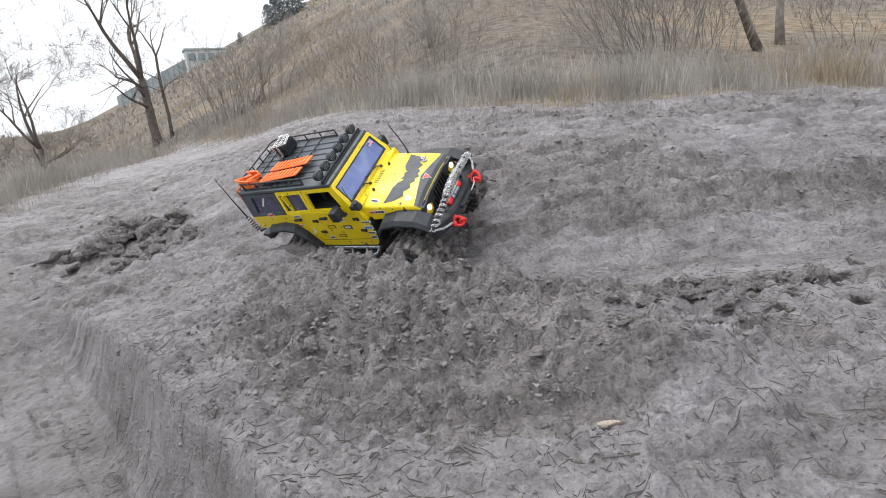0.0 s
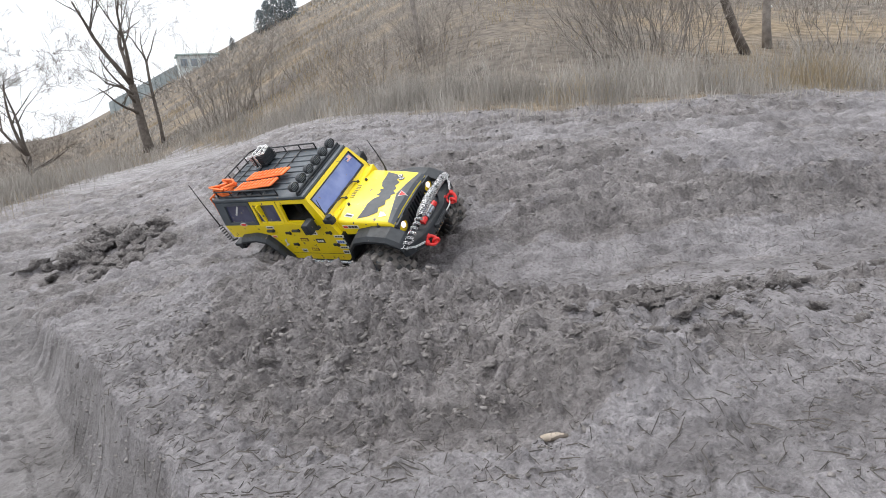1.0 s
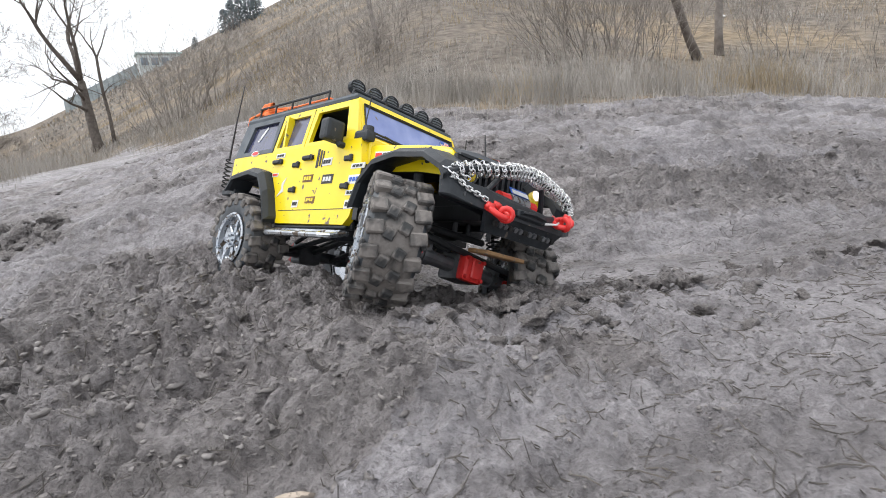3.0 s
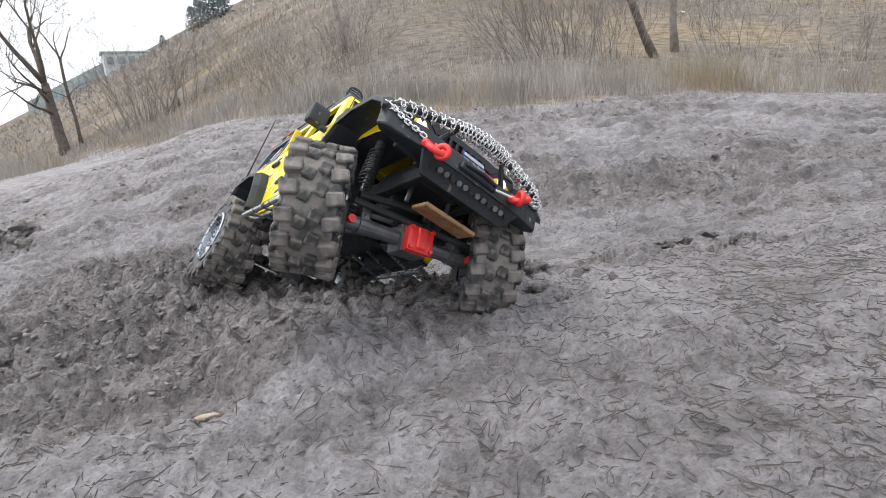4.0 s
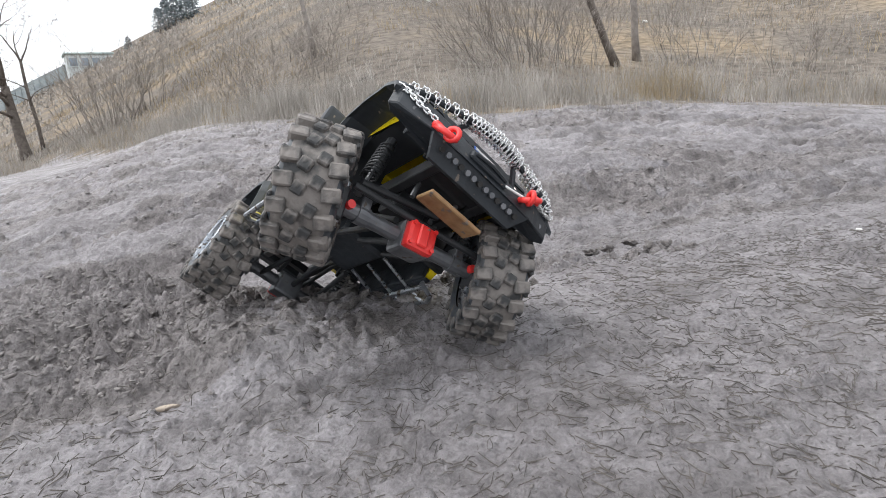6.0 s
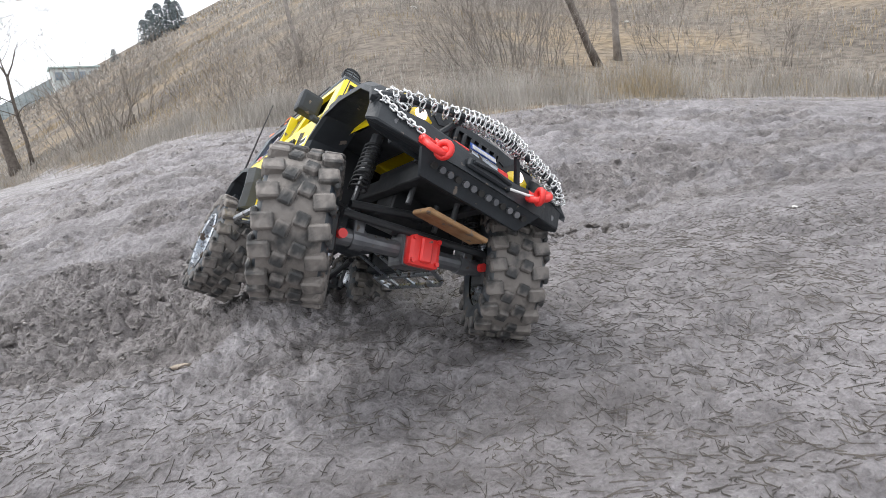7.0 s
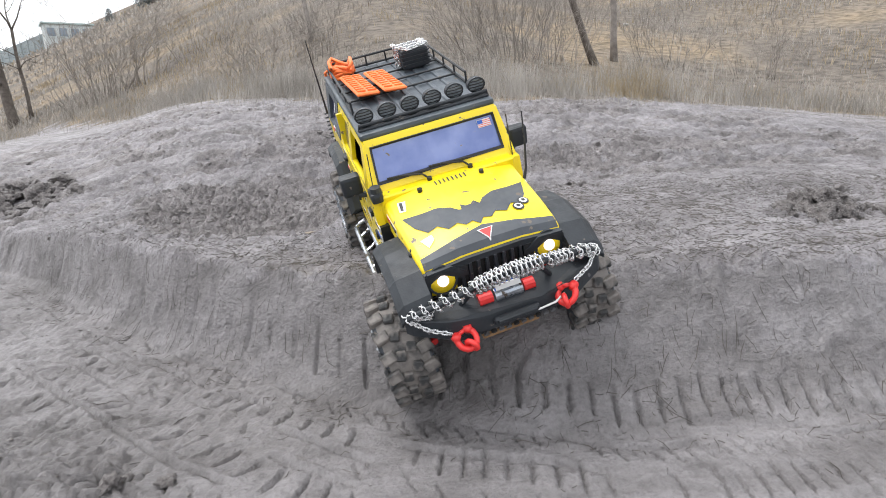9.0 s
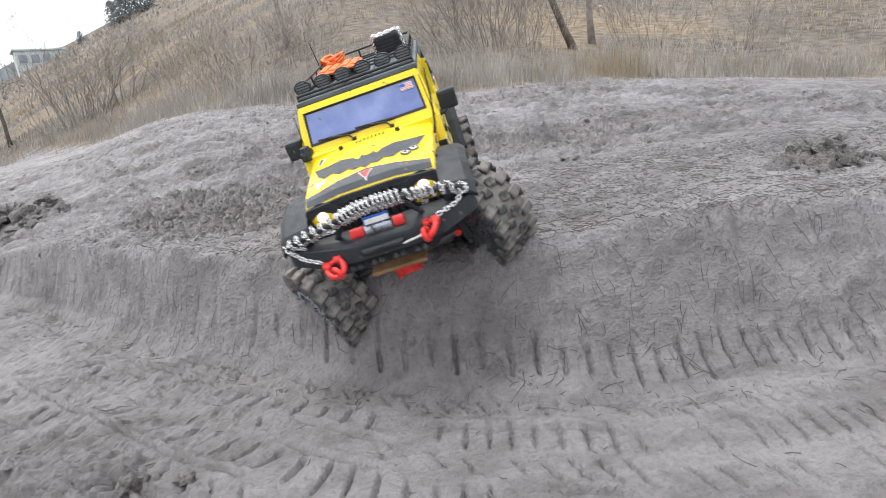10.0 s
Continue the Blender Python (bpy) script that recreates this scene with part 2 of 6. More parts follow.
def hill_part(x, y):
    return soft(slope_z(x, y) - road_z(x, y), 0.12)


def past_verge(x, y):
    """How far a place lies outside the mud, where the grass begins, in threes of metres; below 0 on the mud."""
    edge = 3.10 + 1.42 * soft(0.55 - x, 0.45) + 0.58 * soft(x - 1.1, 0.3) - 0.75 * soft(x - 3.5, 0.4)
    foot = (y - edge) * np.where(x < 0.5, 0.60, 0.85) / 3.0
    west = (-2.85 - 0.30 * (np.minimum(y, 30) - 3.1) - x) / 3.0
    return np.maximum(foot, west)


def ground_z(x, y, rough=True):
    x, y = np.asarray(x, float), np.asarray(y, float)
    z = road_z(x, y)
    z = z - 0.065 * lobe(x, y, -0.10, 1.12, 0.48, 0.15, -32) - 0.05 * lobe(x, y, 0.55, 0.95, 0.55, 0.16, 0)
    z = z + 0.040 * lobe(x, y, -0.22, 0.94, 0.30, 0.075, -30) + 0.028 * lobe(x, y, 0.18, 0.50, 0.07, 0.06) + 0.018 * lobe(x, y, 0.22, 0.63, 0.12, 0.05, 10)
    hill = hill_part(x, y)
    z = z + hill
    far = np.hypot(x, y - 0.5)
    near = 1 - step((far - 3.0) / 4.0)
    # the wheel track below the lip
    z = z + 0.022 * lobe(x, y, 0.60, 0.03, 0.28, 0.06)
    low = 0.092 + 0.012 * np.sin(2.3 * x + 1.0) - 0.10 * np.tanh(soft(-(x + 0.5), 0.2) / 0.9)
    d = lip(x) - y
    width = 0.075 + 0.040 * step((x - 0.08) / 0.32)
    s = np.clip(1 - d / width, 0, 1)
    s = s**0.85 * (0.35 + 0.65 * step(s))
    z = np.where(d > 0, low + (z - low) * s, z)
    z = z + 0.055 * lobe(x, y, -0.25, -0.15, 0.17, 0.13, 20)
    inlow = step((d - 0.05) / 0.1)
    if rough:
        m = churn(x, y) * (1 - 0.75 * inlow * (x > -0.05))
        # broad unevenness, small trodden dents, thrown lumps
        wx, wy = x + 0.03 * fbm(x * 14, y * 14, 2, 61), y + 0.03 * fbm(x * 14, y * 14, 2, 67)
        z = z + near * (0.020 * (fbm(x * 5, y * 6, 3, 1) - 0.5))
        flat = (1 - inlow) * (0.45 + 0.55 * step((fbm(x * 3.2, y * 3.2, 2, 77) - 0.40) / 0.18))
        z = z + near * flat * (0.017 * (lumps(wx * 13, wy * 16, 4, 5, 0.62) - 0.5) + 0.010 * (lumps(wx * 44, wy * 52, 3, 15, 0.65) - 0.5))
        z = z + near * m * (0.040 * (lumps(wx * 13, wy * 17, 3, 9, 0.6) - 0.35) + 0.026 * (clods(x * 46, y * 56, 13) - 0.4) + 0.012 * (clods(x * 95, y * 112, 19) - 0.4))
        patchy = step((fbm(x * 6, y * 7, 3, 83) - 0.44) / 0.14) * (1 - m)
        z = z + near * (1 - inlow) * patchy * 0.008 * (clods(x * 62, y * 82, 29) - 0.4)
        # long ruts of the road behind
        verge = past_verge(x, y)
        band = step((y - 0.85) / 0.3) * (1 - step((verge + 0.06) / 0.10))
        yy = y - 0.05 * x - 0.10 * np.sin(0.8 * x)
        z = z + band * near * (0.075 * (fbm(x * 1.3, yy * 7.5, 4, 21) - 0.5) + 0.075 * (lumps(x * 2.6, yy * 11, 3, 25, 0.6) - 0.5) + 0.030 * (lumps(wx * 8, wy * 24, 4, 27, 0.75) - 0.5))
        torn = step((fbm(x * 2.2, yy * 9, 3, 161) - 0.42) / 0.12)
        z = z + band * near * ((0.006 + 0.022 * torn) * (clods(x * 7, yy * 30, 31) - 0.4) + (0.006 + 0.010 * torn) * (clods(x * 22, yy * 60, 37) - 0.4))
        # lug prints in rows along the track: thin cuts across it, and creases running with it
        e = d - 0.034 - 0.050 * step(x / 0.55)
        arc = x + 0.30 * (lip(x) - 0.1) + 0.010 * (fbm(x * 11, y * 11, 2, 33) - 0.5)
        tracked = (d > 0.012) * near
        left = 1 - step((x + 0.05) / 0.25)
        for dd, half, pitch, amp, lean, gap in ((0.0, 0.0165, 0.0238, 0.011, 0.10, 0.10), (0.058, 0.012, 0.0170, 0.004, -0.25, 0.35), (0.108, 0.021, 0.0190, 0.006, 0.20, 0.2), (0.160, 0.014, 0.0200, 0.005, -0.2, 0.35), (0.222, 0.027, 0.0190, 0.007, 0.15, 0.12), (0.295, 0.018, 0.0200, 0.005, -0.2, 0.3), (0.365, 0.024, 0.0240, 0.006, 0.15, 0.2), (0.45, 0.026, 0.0250, 0.006, -0.1, 0.2), (0.55, 0.026, 0.0250, 0.006, 0.1, 0.2)):
            ph = (arc + (lean + 0.33 * left) * (e - dd)) / pitch
            cell = np.floor(ph + 0.5)
            own = lattice(cell, cell * 0 + round(dd * 1000), 34)
            off = e - dd - 0.35 * half * (lattice(cell, cell * 0 + round(dd * 1000), 35) - 0.5)
            row = np.exp(-((off / (half * (0.75 + 0.40 * own) * (0.85 + 0.15 * step((x + 0.05) / 0.3)))) ** 8))
            bar = np.abs((ph % 1.0) - 0.5) * 2
            z = z - tracked * row * (amp * 0.8 + 0.0015) * (0.6 + 0.7 * own) * (own > gap) * step((bar - 0.74 - 0.06 * own) / 0.15)
        for dd, amp, seed in ((0.0185, 0.008, 1), (0.046, 0.007, 2), (0.094, 0.007, 3), (0.135, 0.008, 4), (0.188, 0.007, 5), (0.262, 0.008, 6), (0.335, 0.007, 7), (0.41, 0.008, 8)):
            wob = 0.010 * (fbm(x * 7, y * 2, 3, 140 + seed) - 0.5)
            cut = np.exp(-(((e - dd - wob) / 0.0032) ** 2)) - 0.45 * np.exp(-(((e - dd - wob + 0.008) / 0.006) ** 2))
            z = z - tracked * amp * 0.75 * cut * step((fbm(x * 9, y * 9, 3, 150 + seed) - 0.46) / 0.10)
        z = z + inlow * near * left * 0.007 * (clods(x * 60, y * 60, 41) - 0.4) * step((fbm(x * 7, y * 7, 3, 87) - 0.45) / 0.12)
        z = z + inlow * near * (0.006 * (fbm(x * 14, y * 14, 4, 43) - 0.5) + (0.0025 + 0.006 * left) * (lumps(x * 55 - 18 * y, y * 26, 3, 44, 0.6) - 0.5))
        # the lip breaks off in crumbs
        z = z + near * 0.018 * np.exp(-(((d + 0.005) / 0.03) ** 2)) * (lumps(x * 22, y * 22, 3, 45) - 0.35)
        # vertical scores down the bank
        bank = np.clip(s * (1 - s) * 4, 0, 1) * (d > 0)
        z = z - bank * 0.006 * (billow(x * 38 + 9 * y + 0.6 * fbm(x * 8, y * 8, 2, 46), y * 7, 4, 47) - 0.45)
        # turf on the slope
        up = step(verge / 0.25)
        z = z + up * (0.12 * (fbm(x * 0.5, y * 0.5, 3, 51) - 0.5) + 0.03 * (billow(x * 2.1, y * 2.3, 3, 53) - 0.5) * np.exp(-far / 9)) * np.clip(1 + far / 40, 1, 3)
    return z


def gz(x, y, rough=True):
    return float(ground_z(np.array([x]), np.array([y]), rough)[0])


def grid_mesh(name, xs, ys, fn):
    gx, gy = np.meshgrid(xs, ys)
    v = np.stack([gx.ravel(), gy.ravel(), fn(gx, gy).ravel()], 1)
    nx, ny = len(xs), len(ys)
    i = (np.arange(ny - 1)[:, None] * nx + np.arange(nx - 1)[None]).ravel()
    f = np.stack([i, i + 1, i + nx + 1, i + nx], 1)
    me = bpy.data.meshes.new(name)
    me.vertices.add(len(v))
    me.vertices.foreach_set("co", v.ravel())
    me.loops.add(f.size)
    me.loops.foreach_set("vertex_index", f.ravel())
    me.polygons.add(len(f))
    me.polygons.foreach_set("loop_start", np.arange(len(f)) * 4)
    me.update(calc_edges=True)
    me.polygons.foreach_set("use_smooth", np.ones(len(f), bool))
    return me, f, v


def line(stops, out_lo, out_hi, grow_lo, grow_hi):
    """Grid lines: (from, to, spacing) stretches, then ever wider steps to both ends."""
    mid = [v for lo, hi, gap in stops for v in np.arange(lo, hi - gap / 2, gap)]
    up, d, v = [], stops[-1][2], stops[-1][1]
    while v < out_hi:
        up.append(v)
        d *= grow_hi
        v += d
    down, d, v = [], stops[0][2], stops[0][0]
    while v > out_lo:
        d *= grow_lo
        v -= d
        down.append(v)
    return np.array(down[::-1] + mid + up)


xs = line(((-1.8, -0.80, 0.009), (-0.80, -0.40, 0.0042), (-0.40, 0.70, 0.0028), (0.70, 1.25, 0.0042), (1.25, 2.60, 0.010)), -260, 260, 1.07, 1.07)
ys = line(((-0.34, 0.12, 0.0027), (0.12, 1.00, 0.0036), (1.00, 1.80, 0.0062), (1.80, 4.00, 0.013)), -60, 330, 1.10, 1.04)
ground_mesh, gf, gv = grid_mesh("ground", xs, ys, ground_z)
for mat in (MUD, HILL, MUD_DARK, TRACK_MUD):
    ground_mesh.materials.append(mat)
fc = gv[gf].mean(1)
ragged = 0.10 * (fbm(fc[:, 0] * 3, fc[:, 1] * 3, 3, 71) - 0.5)
is_turf = past_verge(fc[:, 0], fc[:, 1]) + ragged * 2 > 0.02
# freshly churned places, and noise bands along the road, take the darker mud
darker = churn(fc[:, 0], fc[:, 1]) + 0.6 * (fbm(fc[:, 0] * 9, fc[:, 1] * 9, 3, 73) - 0.5) > 0.60
rutted = (fbm(fc[:, 0] * 2.2, (fc[:, 1] - 0.05 * fc[:, 0]) * 9, 3, 161) + 0.25 * (fbm(fc[:, 0] * 16, fc[:, 1] * 22, 3, 75) - 0.5) > 0.53) & (fc[:, 1] > 0.95)
darker = darker | rutted
pressed = lip(fc[:, 0]) - fc[:, 1] > 0.008 + 0.03 * (fbm(fc[:, 0] * 20, fc[:, 1] * 20, 3, 79) - 0.5)
ground_mesh.polygons.foreach_set("material_index", np.where(is_turf, 1, np.where(pressed, 3, np.where(darker, 2, 0))).astype(np.int32))
ground = tagged(new("ground", ground_mesh), "churned grey-brown clay mud with ruts, lug prints and a broken bank", "ground", kind="structure")
# ---- mesh helpers ----


def part(name, bm, mat, parent=None, label="", smooth=False):
    """Links a bmesh as one mesh object under a thing or a part."""
    me = bpy.data.meshes.new(name)
    bmesh.ops.recalc_face_normals(bm, faces=bm.faces[:])
    bm.to_mesh(me)
    bm.free()
    for m in mat if isinstance(mat, (list, tuple)) else (mat,):
        me.materials.append(m)
    if smooth:
        me.polygons.foreach_set("use_smooth", np.ones(len(me.polygons), bool))
    ob = new(name, me)
    if parent:
        ob.parent = parent
    if label:
        ob["label"] = label
    return ob


def box(bm, x0, x1, y0, y1, z0, z1, bev=0.0, m=None, seg=1):
    r = bmesh.ops.create_cube(bm, size=1)
    t = Matrix.Translation(((x0 + x1) / 2, (y0 + y1) / 2, (z0 + z1) / 2)) @ Matrix.Diagonal((abs(x1 - x0), abs(y1 - y0), abs(z1 - z0), 1))
    bmesh.ops.transform(bm, matrix=(m @ t) if m else t, verts=r["verts"])
    if bev:
        edges = list({e for v in r["verts"] for e in v.link_edges})
        bmesh.ops.bevel(bm, geom=edges, offset=bev, segments=seg, affect="EDGES", profile=0.6)


def cyl(bm, p0, p1, r0, r1=None, seg=12):
    a, b = Vector(p0), Vector(p1)
    q = (b - a).to_track_quat("Z", "Y").to_matrix().to_4x4()
    bmesh.ops.create_cone(bm, cap_ends=True, segments=seg, radius1=r0, radius2=r0 if r1 is None else r1, depth=(b - a).length, matrix=Matrix.Translation((a + b) / 2) @ q)


def tube(bm, pts, r, seg=8, closed=False):
    """A round bar along a path; r may be one number or one for each point."""
    pts = [Vector(p) for p in pts]
    n = len(pts)
    rr = r if isinstance(r, (list, tuple)) else [r] * n
    rings, side = [], None
    for i, p in enumerate(pts):
        a = pts[(i - 1) % n] if closed or i else p
        b = pts[(i + 1) % n] if closed or i < n - 1 else p
        d = (b - a).normalized()
        if side is None:
            side = d.orthogonal().normalized()
        side = (side - d * side.dot(d)).normalized()
        up = d.cross(side)
        rings.append([bm.verts.new(p + rr[i] * (math.cos(2 * math.pi * k / seg) * side + math.sin(2 * math.pi * k / seg) * up)) for k in range(seg)])
    for i in range(n if closed else n - 1):
        A, B = rings[i], rings[(i + 1) % n]
        for k in range(seg):
            bm.faces.new((A[k], A[(k + 1) % seg], B[(k + 1) % seg], B[k]))
    if not closed:
        bm.faces.new(rings[0][::-1])
        bm.faces.new(rings[-1])


def plate(bm, pts, push):
    """A flat polygon pts thickened by the vector push."""
    a = [bm.verts.new(p) for p in pts]
    b = [bm.verts.new(Vector(p) + Vector(push)) for p in pts]
    bm.faces.new(a)
    bm.faces.new(b[::-1])
    n = len(a)
    for i in range(n):
        bm.faces.new((a[i], b[i], b[(i + 1) % n], a[(i + 1) % n]))


def ring_plate(bm, outer, inner, push):
    """A frame between two loops of as many points, thickened by push."""
    push = Vector(push)
    o, i = [bm.verts.new(p) for p in outer], [bm.verts.new(p) for p in inner]
    o2, i2 = [bm.verts.new(Vector(p) + push) for p in outer], [bm.verts.new(Vector(p) + push) for p in inner]
    n = len(o)
    for k in range(n):
        j = (k + 1) % n
        bm.faces.new((o[k], o[j], i[j], i[k]))
        bm.faces.new((o2[j], o2[k], i2[k], i2[j]))
        bm.faces.new((o[j], o[k], o2[k], o2[j]))
        bm.faces.new((i[k], i[j], i2[j], i2[k]))


def lathe(bm, profile, seg=32, m=None):
    """Turns (radius, along) pairs round the y axis."""
    rings = []
    for r, y in profile:
        rings.append([bm.verts.new((r * math.cos(2 * math.pi * k / seg), y, r * math.sin(2 * math.pi * k / seg))) for k in range(seg)])
    for A, B in zip(rings, rings[1:]):
        for k in range(seg):
            bm.faces.new((A[k], A[(k + 1) % seg], B[(k + 1) % seg], B[k]))
    if m:
        bmesh.ops.transform(bm, matrix=m, verts=[v for ring in rings for v in ring])


def torus(bm, m, R, r, seg=12, sub=6, stretch=0.0):
    pts = []
    for k in range(seg):
        a = 2 * math.pi * k / seg
        pts.append(m @ Vector((R * math.cos(a) + (stretch if math.cos(a) > 0 else -stretch), R * math.sin(a), 0)))
    tube(bm, pts, r, sub, True)


# ---- loose mud, stalks, grass and trees ----


def arrays_mesh(name, verts, faces, mats, index=None, smooth=False):
    """A mesh from arrays: verts (n, 3), faces a list of (m, k) index arrays."""
    me = bpy.data.meshes.new(name)
    me.vertices.add(len(verts))
    me.vertices.foreach_set("co", np.asarray(verts, float).ravel())
    loops = np.concatenate([f.ravel() for f in faces])
    sizes = np.concatenate([np.full(len(f), f.shape[1]) for f in faces])
    me.loops.add(len(loops))
    me.loops.foreach_set("vertex_index", loops.astype(np.int32))
    me.polygons.add(len(sizes))
    me.polygons.foreach_set("loop_start", (np.cumsum(sizes) - sizes).astype(np.int32))
    me.update(calc_edges=True)
    for m in mats:
        me.materials.append(m)
    if index is not None:
        me.polygons.foreach_set("material_index", index.astype(np.int32))
    if smooth:
        me.polygons.foreach_set("use_smooth", np.ones(len(sizes), bool))
    return me


rng = np.random.default_rng(5)


def clod_shape(seed, fine=2):
    b = bmesh.new()
    bmesh.ops.create_icosphere(b, subdivisions=fine, radius=1)
    for v in b.verts:
        n = noise.noise(v.co * 1.3 + Vector((seed * 7.1, 0, 0))) + 0.6 * noise.noise(v.co * 2.9 + Vector((0, seed * 3.3, 0)))
        n += 0.9 * abs(noise.noise(v.co * 3.7 + Vector((seed, 2, 1)))) + 0.35 * noise.noise(v.co * 8.3 + Vector((1, seed, 4))) - 0.3 if fine > 2 else 0.0
        v.co *= 1 + 0.85 * n
        v.co.z *= 0.6
    co = np.array([v.co[:] for v in b.verts])
    fa = np.array([[v.index for v in f.verts] for f in b.faces])
    b.free()
    return co, fa


SHAPES = [clod_shape(k) for k in range(7)]
BIG_SHAPES = [clod_shape(k + 20, 3) for k in range(7)]


def turns(n):
    a = rng.uniform(0, 2 * np.pi, n)
    t = rng.uniform(-0.5, 0.5, n)
    ca, sa, ct, st = np.cos(a), np.sin(a), np.cos(t), np.sin(t)
    R = np.zeros((n, 3, 3))
    R[:, 0, 0], R[:, 0, 1] = ca, -sa * ct
    R[:, 0, 2] = sa * st
    R[:, 1, 0], R[:, 1, 1], R[:, 1, 2] = sa, ca * ct, -ca * st
    R[:, 2, 1], R[:, 2, 2] = st, ct
    return R


def scatter(n, x0, x1, y0, y1, weight):
    x, y = rng.uniform(x0, x1, n * 6), rng.uniform(y0, y1, n * 6)
    keep = rng.uniform(0, 1, n * 6) < weight(x, y)
    return x[keep][:n], y[keep][:n]


# crumbs too small to count: jagged bits thrown about by the wheels
def chip_shape(seed):
    b = bmesh.new()
    bmesh.ops.create_icosphere(b, subdivisions=1, radius=1)
    rnd = random.Random(seed)
    for v in b.verts:
        v.co *= rnd.uniform(0.35, 1.6)
        v.co.z *= 0.8
    co = np.array([v.co[:] for v in b.verts])
    fa = np.array([[v.index for v in f.verts] for f in b.faces])
    b.free()
    return co, fa


CHIPS = [chip_shape(k) for k in range(12)]


def crumbs(name, x, y, r, label):
    z = ground_z(x, y)
    rot = turns(len(x))
    which = rng.integers(0, 12, len(x))
    vs, fs, off = [], [], 0
    for k in range(12):
        m = np.where(which == k)[0]
        if len(m) == 0:
            continue
        co, fa = CHIPS[k]
        s3 = np.stack([r[m] * rng.uniform(0.9, 1.8, len(m)), r[m], r[m] * rng.uniform(0.4, 0.9, len(m))], 1)
        v = np.einsum("nij,nkj->nki", rot[m], co[None] * s3[:, None, :]) + np.stack([x[m], y[m], z[m] - r[m] * 0.30], 1)[:, None, :]
        vs.append(v.reshape(-1, 3))
        fs.append((fa[None] + (off + np.arange(len(m)) * len(co))[:, None, None]).reshape(-1, 3))
        off += len(m) * len(co)
    tagged(new(name, arrays_mesh(name, np.concatenate(vs), [np.concatenate(fs)], [CRUMB])), label, "mud", kind="stuff")


CRUMB = mottled("crumb_mud", (0.105, 0.095, 0.090), (0.215, 0.198, 0.190), 60, (0.35, 0.75), 0.003, 300)
CLOD_MUD = mottled("clod_mud", (0.120, 0.108, 0.104), (0.225, 0.206, 0.200), 5.0, (0.35, 0.75), 0.25, 7.0)
cx, cy = scatter(20000, -1.5, 1.7, -0.4, 1.4, lambda x, y: np.clip(churn(x, y) ** 1.2 + 0.025 + 0.22 * np.exp(-(((lip(x) - y - 0.01) / 0.03) ** 2)), 0, 1) * np.where(lip(x) - y > 0.08, 0.22, 1))
cr = 0.0010 + 0.0028 * rng.uniform(0, 1, len(cx)) ** 2.6 * (0.3 + churn(cx, cy))
crumbs("mud_crumbs", cx, cy, cr, "scattered crumbs of grey wet mud on the ground")
cx, cy = scatter(11000, -2.2, 2.9, 0.9, 4.2, lambda x, y: (past_verge(x, y) < -0.02) * step((fbm(x * 2.2, (y - 0.05 * x) * 9, 3, 161) - 0.46) / 0.10) * np.exp(-y / 2.4))
crumbs("rut_crumbs", cx, cy, (0.0015 + 0.0045 * rng.uniform(0, 1, len(cx)) ** 2.5) * (0.6 + 0.3 * cy), "crumbs of mud thrown up along the ruts")

# larger clods, each by itself
CLOD_MESH = [arrays_mesh("mud_clod", co, [fa], [CLOD_MUD]) for co, fa in BIG_SHAPES]
kx, ky = scatter(40, -0.9, 1.5, -0.25, 1.5, lambda x, y: np.clip(churn(x, y) ** 2, 0.003, 1) * (lip(x) - y < 0.03) * (np.hypot(x - 0.108, y - 0.42) > 0.12))
kr = 0.003 + 0.006 * rng.uniform(0, 1, len(kx)) ** 2
heap = np.zeros(len(kx))
for bx_, by_, n_, sp, r_ in ((1.01, 0.29, 44, 0.035, 0.022), (-1.20, 2.02, 44, 0.13, 0.036), (-0.93, 1.68, 30, 0.10, 0.028), (0.24, 0.615, 26, 0.05, 0.008), (0.40, 0.66, 16, 0.06, 0.008), (0.75, 0.80, 20, 0.10, 0.009), (-0.25, -0.15, 60, 0.10, 0.013), (-0.06, -0.17, 8, 0.06, 0.008)):
    kx = np.append(kx, bx_ + sp * rng.normal(size=n_))
    ky = np.append(ky, by_ + 0.6 * sp * rng.normal(size=n_))
    kr = np.append(kr, r_ * rng.uniform(0.4, 1.2, n_))
    heap = np.append(heap, 1.3 * r_ * np.exp(-(((kx[-n_:] - bx_) / sp) ** 2) - ((ky[-n_:] - by_) / sp) ** 2))
kz = ground_z(kx, ky) + heap
for k in range(len(kx)):
    ob = new("mud_clod", CLOD_MESH[k % 7])
    ob.parent = ground
    ob.matrix_basis = pose(kx[k], ky[k], kz[k] - 0.25 * kr[k], rng.uniform(-30, 30), rng.uniform(-30, 30), rng.uniform(0, 360)) @ Matrix.Diagonal((kr[k] * rng.uniform(0.9, 1.6), kr[k], kr[k] * rng.uniform(1.0, 1.5), 1))

# thin dark strips: dead stalks pressed into the mud, and cracks with shade as colour
STALK_CRACK = mottled("stalk_and_crack", (0.045, 0.040, 0.036), (0.10, 0.088, 0.078), 40, (0.7, 0.9))
qx, qy = scatter(17000, -0.55, 1.9, -0.25, 1.15, lambda x, y: (1 - 0.85 * churn(x, y)) * np.where(lip(x) - y > 0.14, 0.03, np.where(lip(x) - y > 0.0, 0.35, 1)) * (0.55 + 0.45 * step((fbm(x * 4, y * 4, 2, 91) - 0.35) / 0.2)) * np.where(y > 0.75, 0.2, 1))
n = len(qx)
ang = rng.uniform(0, np.pi * 2, n)
length = 0.005 + 0.024 * rng.uniform(0, 1, n) ** 2.2
bend = rng.normal(0, 0.6, n)
wid = rng.uniform(0.00022, 0.00052, n)
P = []
